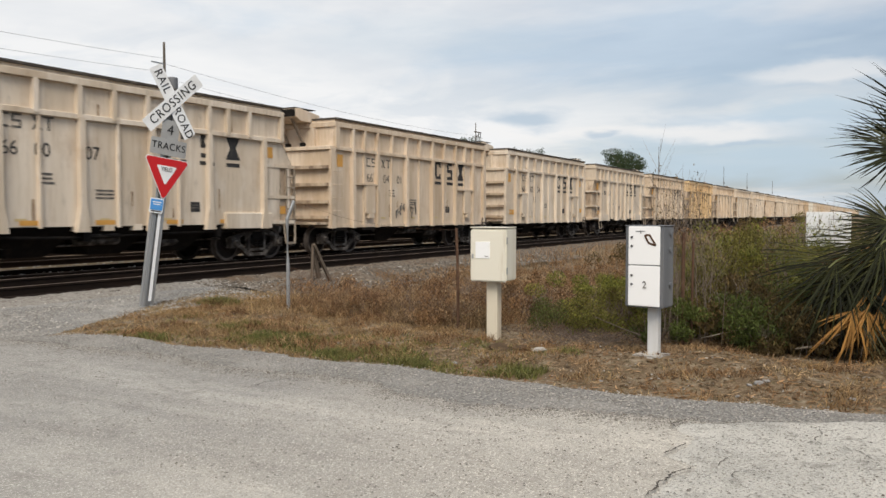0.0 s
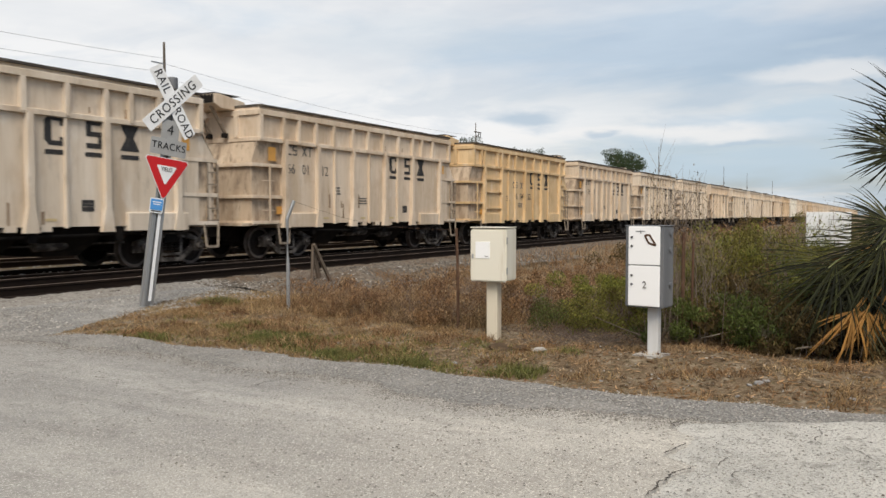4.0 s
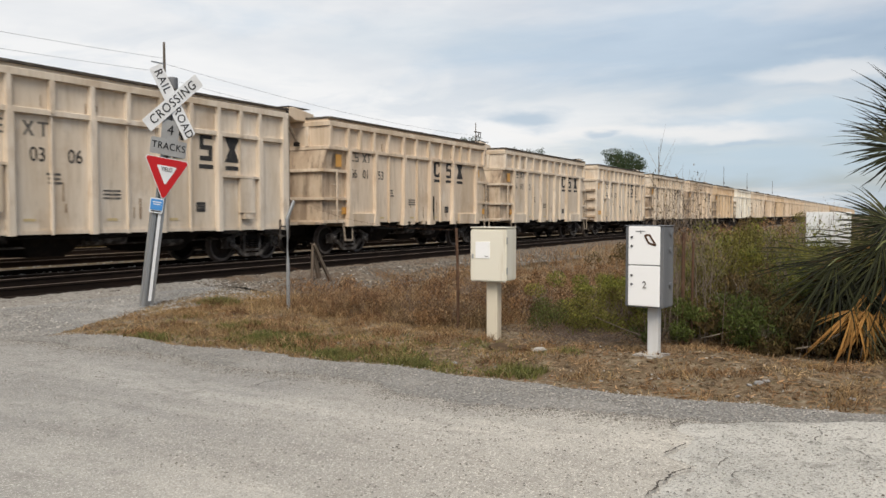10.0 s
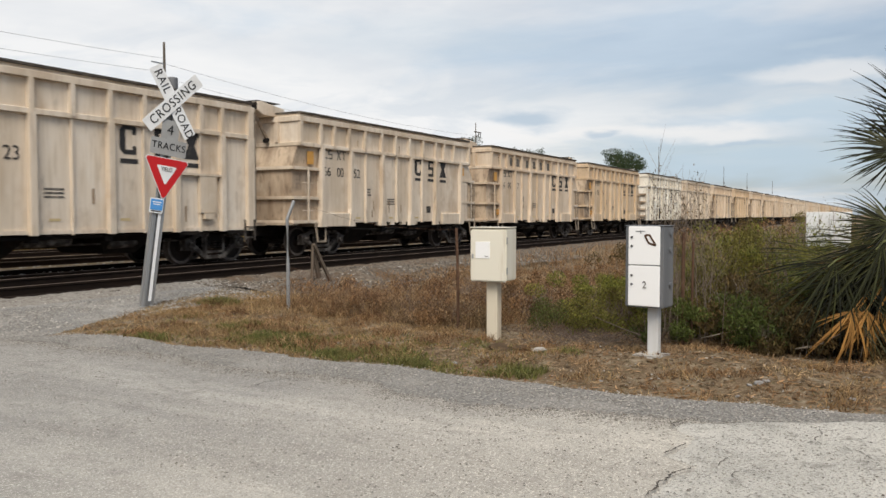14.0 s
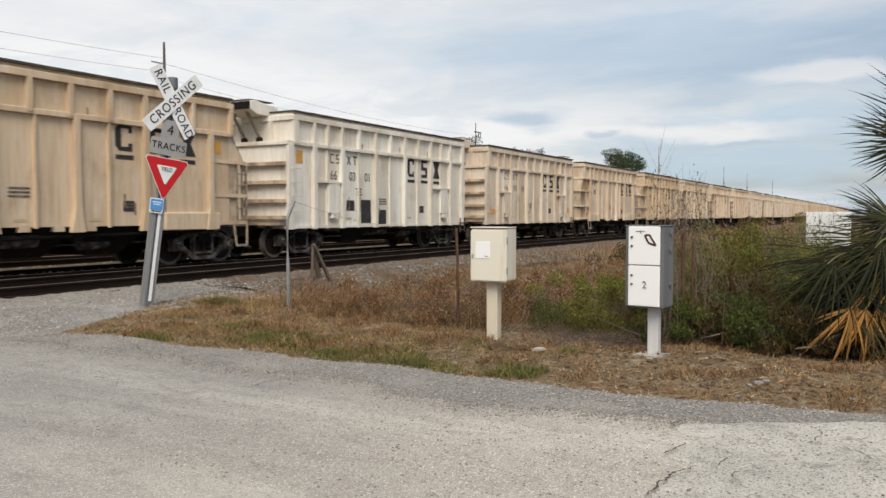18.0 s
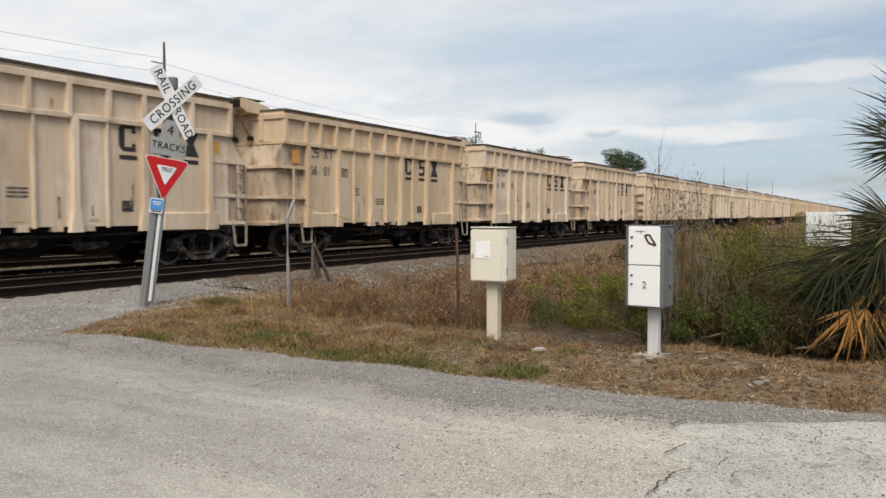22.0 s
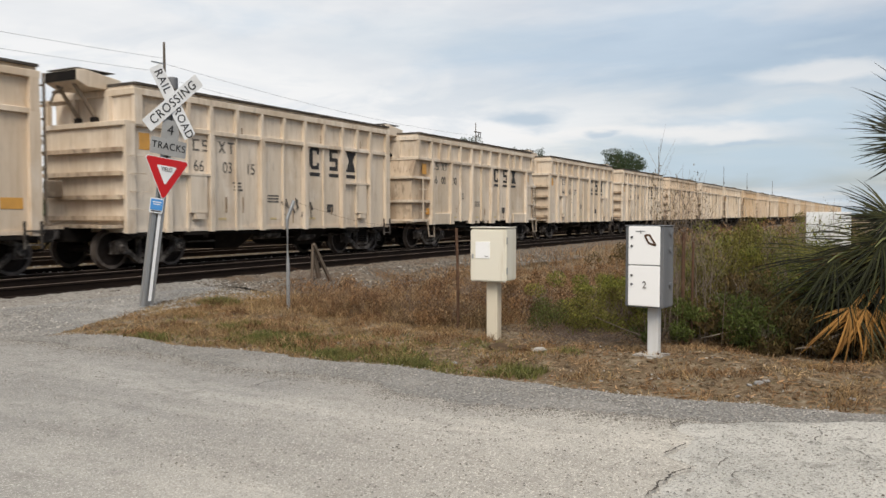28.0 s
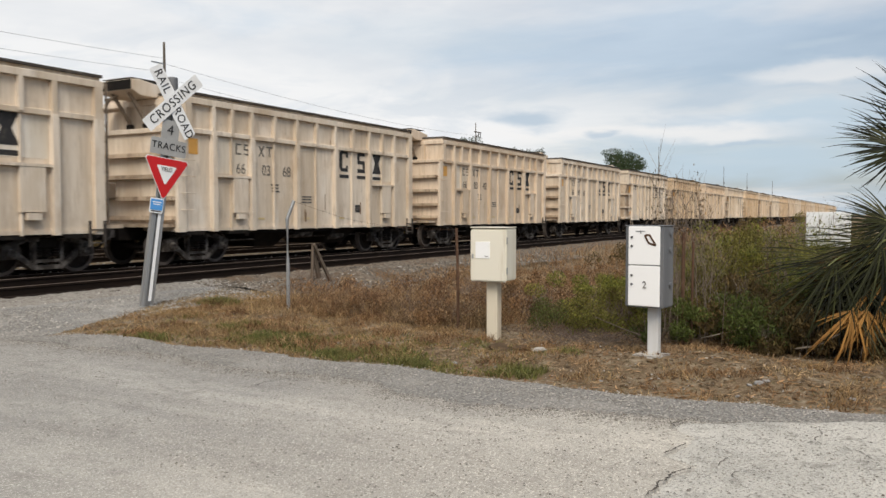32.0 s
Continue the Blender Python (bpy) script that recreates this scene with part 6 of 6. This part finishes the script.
# grey twiggy mound round the broken post
for _x, _y in ((11.3, 8.9), (12.1, 9.3), (11.8, 9.7), (12.9, 9.5), (10.6, 8.6), (11.0, 8.0)):
    shrub("twig_pile", _x, _y, "grey tangle of dead stems on the gravel bank", "twigs", 260, .03, [((0, 0, .12), (.5, .5, .16))], M["deadbrush"], (24, .24, .7, .005, 4, .5), "dry twig piles")


M["darksoil"] = surface("turned_dark_soil", (.085, .058, .036), (((.16, .11, .07), 20, .48, .66, .7, ONE),), .97, 0, .9, 40, world=True)


def chunk(x, y, r, flat, material, name, label, category):
    rng = random.Random(int(x * 310 + y * 77))
    bm = bmesh.new()
    bmesh.ops.create_icosphere(bm, subdivisions=2, radius=r)
    for v in bm.verts:
        v.co *= 1 + .42 * noise.noise(v.co * (1.9 / r) + Vector((x, y, 0))) + .2 * noise.noise(v.co * (4.5 / r) + Vector((y, x, 0)))
        v.co.z *= flat
    ob = part(name, bm, material, None, at=pose(x, y, ground_z(x, y) + r * flat * .45, rng.uniform(-8, 8), rng.uniform(-8, 8), rng.uniform(0, 360)))
    tagged(ob, label, category)


M["rock"] = surface("grey_limestone_rock", (.27, .26, .25), (((.15, .135, .115), 12, .45, .65, .7, ONE),), .95, 0, .6, 50, world=True)
for _x, _y, _r in ((7.36, 5.46, .03), (7.30, .92, .04), (7.37, .86, .03), (7.24, .98, .025), (6.98, 3.74, .025), (6.95, 4.2, .03), (6.85, 1.02, .022), (8.97, 1.03, .05), (7.1, .18, .03), (7.0, 3.3, .02), (6.9, 2.2, .02)):
    chunk(_x, _y, _r, .5, M["rock"], "rock", "grey broken rock lying on the verge", "rock")
chunk(7.79, 3.16, .085, .35, M["concrete"], "concrete_chunk", "flat broken chunk of concrete by the box", "rubble")
chunk(7.80, 3.62, .13, .34, M["darksoil"], "soil_mound", "low mound of dark turned soil at the post", "mound")
chunk(7.86, 3.40, .10, .36, M["darksoil"], "soil_mound", "low mound of dark turned soil at the post", "mound")


def fallen_stick(pts, r, material, label):
    b = Vector(pts[0])
    tagged(part("fallen_stick", made(tube, [tuple(Vector(q) - b) for q in pts], r, 6), material, None, at=Matrix.Translation(b)), label, "stick")


M["stickwood"] = surface("bleached_dead_wood", (.30, .25, .20), (((.16, .12, .09), 8, .45, .65, .6, ONE),), .9)
fallen_stick([(9.3, 1.25, .10), (9.2, .85, .08), (9.15, .50, .09)], [.010, .012, .008], M["stickwood"], "long grey stick fallen on the soil")
fallen_stick([(8.95, .78, .10), (8.9, .55, .16), (8.88, .36, .30)], [.009, .012, .012], M["stickwood"], "pale dead palm stalk propped off the soil")
fallen_stick([(8.98, 2.95, .30), (8.88, 2.6, .20), (8.8, 2.2, .10)], [.004, .005, .006], M["twig"], "thin dry branch leaning in the weeds")
fallen_stick([(9.1, 1.75, .12), (9.05, 1.5, .2), (9.1, 1.28, .26)], [.008, .008, .005], M["stickwood"], "bent dead branch at the foot of the brush")


# ---- palm ----
def fan_leaf(rng, radius, spread, n, droop, fold, width, ragged):
    """Leaflets fan out from the hub in the leaf's plane (axis +X, upper side +Z)."""
    vs, fs = [], []
    for i in range(n):
        a = radians(-spread + 2 * spread * i / (n - 1) + rng.uniform(-2.5, 2.5) * ragged)
        l = radius * (1 - .22 * abs(2 * i / (n - 1) - 1)) * rng.uniform(1 - .15 * ragged, 1.08)
        d = Vector((math.cos(a), math.sin(a), 0))
        e = Vector((-math.sin(a), math.cos(a), 0))
        dr = droop * rng.uniform(.7, 1.4)
        k = len(vs)
        for j, (u, w) in enumerate(((.05, .25), (.3, .9), (.55, 1.0), (.8, .6), (1.0, .04))):
            p = d * l * u + Vector((0, 0, fold * u * (1 - abs(2 * i / (n - 1) - 1)) - dr * l * u ** 2.4))
            ww = width * w
            vs += [tuple(p - e * ww), tuple(p + Vector((0, 0, -ww * .7))), tuple(p + e * ww)]
        for j in range(4):
            q = k + j * 3
            fs += [(q, q + 1, q + 4, q + 3), (q + 1, q + 2, q + 5, q + 4)]
    return vs, fs


def fan_mesh(name, seed, radius, spread, n, droop, fold, width, material, ragged=1.4):
    rng = random.Random(seed)
    vs, fs = fan_leaf(rng, radius, spread, n, droop, fold, width, ragged)
    me = bpy.data.meshes.new(name)
    me.from_pydata(vs, [], fs)
    me.materials.append(material)
    return me


FRONDS = []


def aim(hub, crown, twist):
    """Pose of a frond whose stalk runs from the crown to the hub."""
    hub, crown = Vector(hub), Vector(crown)
    d = (hub - crown).normalized()
    side = Vector((0, 0, 1)).cross(d).normalized()
    upw = d.cross(side)
    m = Matrix((d, side, upw)).transposed().to_4x4()
    return Matrix.Translation(hub) @ m @ Matrix.Rotation(radians(twist), 4, "X")


def hang(hub, turn, lean):
    """Pose of a frond spread open towards the road."""
    right, near, up = Vector((.486, -.874, 0)), Vector((-.874, -.486, 0)), Vector((0, 0, 1))
    d = (right * math.cos(radians(turn)) + up * math.sin(radians(turn)) + near * lean).normalized()
    n = near * .78 + up * .62
    n = (n - d * n.dot(d)).normalized()
    m = Matrix((d, n.cross(d), n)).transposed().to_4x4()
    return Matrix.Translation(Vector(hub)) @ m


def palm(base, crown, hubs, hanging, label):
    p = new("palm")
    tagged(p, label, "palm")
    p.matrix_basis = pose(*base)
    b = Vector(base)
    c = Vector(crown) - b
    rng = random.Random(3)
    part("trunk", made(tube, [(0, 0, -.2), (0, 0, c.z * .5), tuple(c)], [.20, .17, .13], 12), M["bark"], p, "rough grey palm trunk with old stalk bases")
    kinds = {"big": fan_mesh("frond", 1, .98, 115, 50, .42, .10, .0105, M["palm"]), "mid": fan_mesh("frond", 2, .74, 120, 44, .35, .08, .010, M["palm"]),
             "limp": fan_mesh("frond", 3, .85, 100, 44, .95, .05, .0105, M["palm"]), "dead": fan_mesh("frond", 4, .74, 46, 11, .45, .0, .0105, M["palmdead"], 3.2),
             "fan": fan_mesh("frond", 5, .95, 74, 24, .30, .05, .0085, M["palm"]), "short": fan_mesh("frond", 6, .62, 68, 19, .22, .04, .0095, M["palm"]),
             "thatch": fan_mesh("frond", 7, .75, 50, 26, .5, .0, .012, M["thatch"], 2.5), "open": fan_mesh("frond", 8, .78, 125, 40, .30, .05, .0105, M["palm"], 1.8)}
    spread = [(hub, kind, aim(Vector(hub) - b, c, twist)) for hub, kind, twist in hubs] + [(hub, kind, hang(Vector(hub) - b, turn, lean)) for hub, turn, lean, kind in hanging]
    for hub, kind, m in spread:
        h = Vector(hub) - b
        f = part("frond", kinds[kind], None, p, "brown dead drooping fan frond" if kind == "dead" else "dark brown fronds added for the shaded inside of the palm" if kind == "thatch" else "", m)
        l = (h - c).length
        inv = m.inverted()
        part("stalk", made(tube, [tuple(inv @ c), tuple(inv @ (c.lerp(h, .5) + Vector((0, 0, .05 * l)))), (0, 0, 0), (.12, 0, 0)], [.018, .014, .010, .005], 6), M["palmdead"] if kind in ("dead", "thatch") else M["petiole"], f)
        FRONDS.append((f, m, rng.uniform(.7, 1.3), hub[2]))
    return p


HUBS = [((9.86, -.17, 2.16), "mid", 10), ((9.82, -.40, 2.42), "mid", -10), ((10.0, -.4, 2.38), "big", 0), ((9.3, .35, .8), "limp", 10), ((9.4, .1, .7), "limp", 0), ((9.2, -.3, .8), "limp", 30),
        ((9.9, -1.3, 1.6), "big", 0), ((10.9, -.9, 1.7), "big", 10), ((10.3, -.5, 2.55), "mid", 0), ((9.55, -.7, 1.7), "big", 10), ((9.25, -.15, .6), "dead", -10)]
# fronds that hang towards the road: hub, turn of the midrib seen from the road, lean towards it, kind
HANGING = [((8.86, .40, 1.04), 215, .25, "fan"), ((9.15, .25, .98), 255, .05, "fan"), ((9.05, -.06, 1.42), 160, .2, "short"), ((9.2, -.10, 1.36), 185, .1, "short"),
           ((8.98, .0, 1.22), 222, .3, "fan"), ((9.0, -.12, 1.15), 255, .3, "fan"), ((9.15, .0, .95), 245, .1, "fan"),
           ((8.80, .24, .55), 240, .35, "dead"), ((8.86, .20, .56), 275, .25, "dead"), ((8.92, .02, .55), 285, .15, "dead"), ((8.84, .12, .56), 262, .3, "dead"), ((9.25, -.05, 1.15), 232, .0, "fan"), ((9.3, -.1, .9), 250, 0, "fan"), ((9.2, .1, .75), 225, .0, "fan"), ((9.1, -.05, .75), 262, .1, "fan"),
           ((9.6, -.16, 2.16), 178, .1, "open"), ((9.3, -.15, 1.34), 235, .3, "open"),
           ((9.15, -.10, 1.28), 262, .25, "fan"), ((9.2, -.2, 1.05), 275, .2, "fan"), ((9.1, .16, .90), 222, .2, "fan"),
           ((9.55, .20, .95), 255, .1, "thatch"), ((9.6, .0, 1.0), 270, .1, "thatch"), ((9.5, -.15, .95), 280, .15, "thatch"), ((9.6, .35, .85), 240, .05, "thatch"), ((9.55, .1, .75), 250, .2, "thatch"), ((9.4, -.2, 1.15), 275, .1, "thatch"), ((9.45, .05, 1.12), 262, .1, "thatch"), ((9.5, .3, 1.05), 235, .1, "thatch"), ((9.4, .45, .75), 250, .1, "thatch")]
palm((10.1, -.48, 0), (10.1, -.48, 1.35), HUBS, HANGING, "bushy fan palm with drooping green fronds and dead brown ones")


# ---- trees behind the train ----
def tree(x, y, top, width, seed, label):
    rng = random.Random(seed)
    t = new("tree")
    tagged(t, label, "tree")
    t.matrix_basis = pose(x, y, 0, 0, 0, 0)
    bm = bmesh.new()
    tube(bm, [(0, 0, -.5), (.1, 0, top * .3), (.2, .1, top * .62)], [width * .055, width * .045, width * .02], 10)
    blob = []
    for k in range(16):
        a = rng.uniform(0, 6.28)
        rr = width * .5 * math.sqrt(rng.random()) * .8
        z = top * rng.uniform(.55, .92) - .15 * rr
        e = (rr * math.cos(a), rr * math.sin(a), z)
        tube(bm, [(.1, 0, top * rng.uniform(.3, .55)), (e[0] * .5, e[1] * .5, z * .85), e], [width * .018, width * .012, width * .004], 5)
        blob.append((e, (width * rng.uniform(.11, .2), width * rng.uniform(.11, .2), top * rng.uniform(.05, .10))))
    part("trunk", bm, M["bark"], t, "grey trunk with spreading limbs")
    part("crown", leaf_cloud("crown", 7000, width * .018, blob, M["treeleaf"], rng), None, t)


tree(207, 60, 20.6, 17, 1, "broad dark-green oak rising behind the train")
tree(222, 64, 17.0, 10, 2, "smaller dark-green tree beside the oak")
tree(143, 60, 15.4, 5.5, 3, "small dark tree just above the train")
tree(136, 60, 14.5, 4.5, 8, "small dark tree just above the train")
tree(116, 60, 15.2, 6.5, 4, "small dark tree behind the pole line")


def far_woods():
    rng = random.Random(9)
    blob = []
    for k in range(130):
        x = rng.uniform(420, 1100)
        blob.append(((x, rng.uniform(62, 130), rng.uniform(4, 9)), (rng.uniform(4, 12), rng.uniform(4, 10), rng.uniform(2, 5))))
    for k in range(150):
        x = rng.uniform(230, 900)
        blob.append(((x, rng.uniform(-60, -12) * x / 300, rng.uniform(2, 5 + x * .012)), (rng.uniform(5, 14), rng.uniform(5, 12), rng.uniform(2, 5))))
    for k in range(120):
        blob.append(((rng.uniform(-260, 400), rng.uniform(140, 230), rng.uniform(2, 5)), (rng.uniform(6, 12), rng.uniform(5, 9), rng.uniform(2, 4))))
    me = leaf_cloud("far_woods", 46000, 1.1, blob, M["treeleaf"], rng, 1.5)
    tagged(new("far_woods", me), "low dark line of distant woods", "woods", kind="stuff")


far_woods()
sheet("gravel_lot", steps((-120, 320, 40)), steps((28.6, 70, 12)), lambda x, y: .0 + .06 * noise.noise((x * .2, y * .2, 3)), M["yard"], "weedy sandy yard beyond the tracks", "yard")
# ---------------- movement ----------------
# seconds and metres by which the train runs ahead of (-) or behind (+) its even slowing
DRIFT = ((0, -.08), (1, .01), (3, .09), (6, .03), (7, .15), (8, -.25), (9, -.02), (10, .04), (11, .22), (12, -.11), (13, -.20), (14, -.05), (17, -.02), (18, -.05), (19, .07), (20, .12), (21, .03),
         (22, -.07), (23, .08), (24, .03), (25, -.09), (28, -.19), (29, .16), (30, .07), (31, .0), (32, -.06))


def travelled(t):
    """Place along the track of the rear corner of the leading car, in metres."""
    ts, vs = zip(*DRIFT)
    return -.00011717 * t ** 3 + .02559961 * t ** 2 - 10.424911 * t + 17.323 + float(np.interp(t, ts, vs))


def motions():
    times = [i * 1.0 for i in range(33)]
    for i, car in enumerate(TRAIN):
        walk(car, [(t, pose(travelled(t) + PITCH * i - HALF + (.125 if CARS[i][0] == "A" else 0), TRAIN_TRACK, RAIL_TRAIN)) for t in times])
    # wheels roll: a row for every 72 degrees
    r = .44
    total = travelled(0) - travelled(32.0)
    n = int(total / r / radians(72)) + 1
    tt, rows = 0.0, []
    for k in range(n + 1):
        target = total * k / n
        lo, hi = 0.0, 32.0
        for _ in range(30):
            mid = (lo + hi) / 2
            if travelled(0) - travelled(mid) < target:
                lo = mid
            else:
                hi = mid
        rows.append((hi, -math.degrees(target / r)))
    seen, turns = set(), []
    for t, a in rows:
        if frame(t) not in seen:
            seen.add(frame(t))
            turns.append((t, a))
    for i, car in enumerate(TRAIN):
        for o in car.children_recursive:
            if o.name.startswith("wheelset"):
                x = o.matrix_basis.translation.x
                walk(o, [(t, pose(x, 0, .44, 0, a, 0)) for t, a in turns])
    # the palm's fronds lean with the wind
    gust = ((0, .0), (1.5, .25), (3, -.1), (6, .1), (8, -.15), (10, .2), (12, .15), (14, .05), (17, .55), (19, 1.0), (21, .9), (23, .6), (25, .75), (28, 1.1), (30, .6), (32, .25))
    for k, (f, m, amp, h) in enumerate(FRONDS):
        a = 1.2 + 7.5 * smooth01(.9, 2.2, h)
        rows = []
        crown = Matrix.Translation((0, 0, 1.35))
        for t, g in gust:
            j = .16 * math.sin(2.1 * t + k)
            swing = Matrix.Rotation(radians(a * (g * .5 + .5 * g * amp + j)), 4, Vector((.874, .486, 0)))
            rows.append((t, crown @ swing @ crown.inverted() @ m))
        walk(f, rows)


motions()
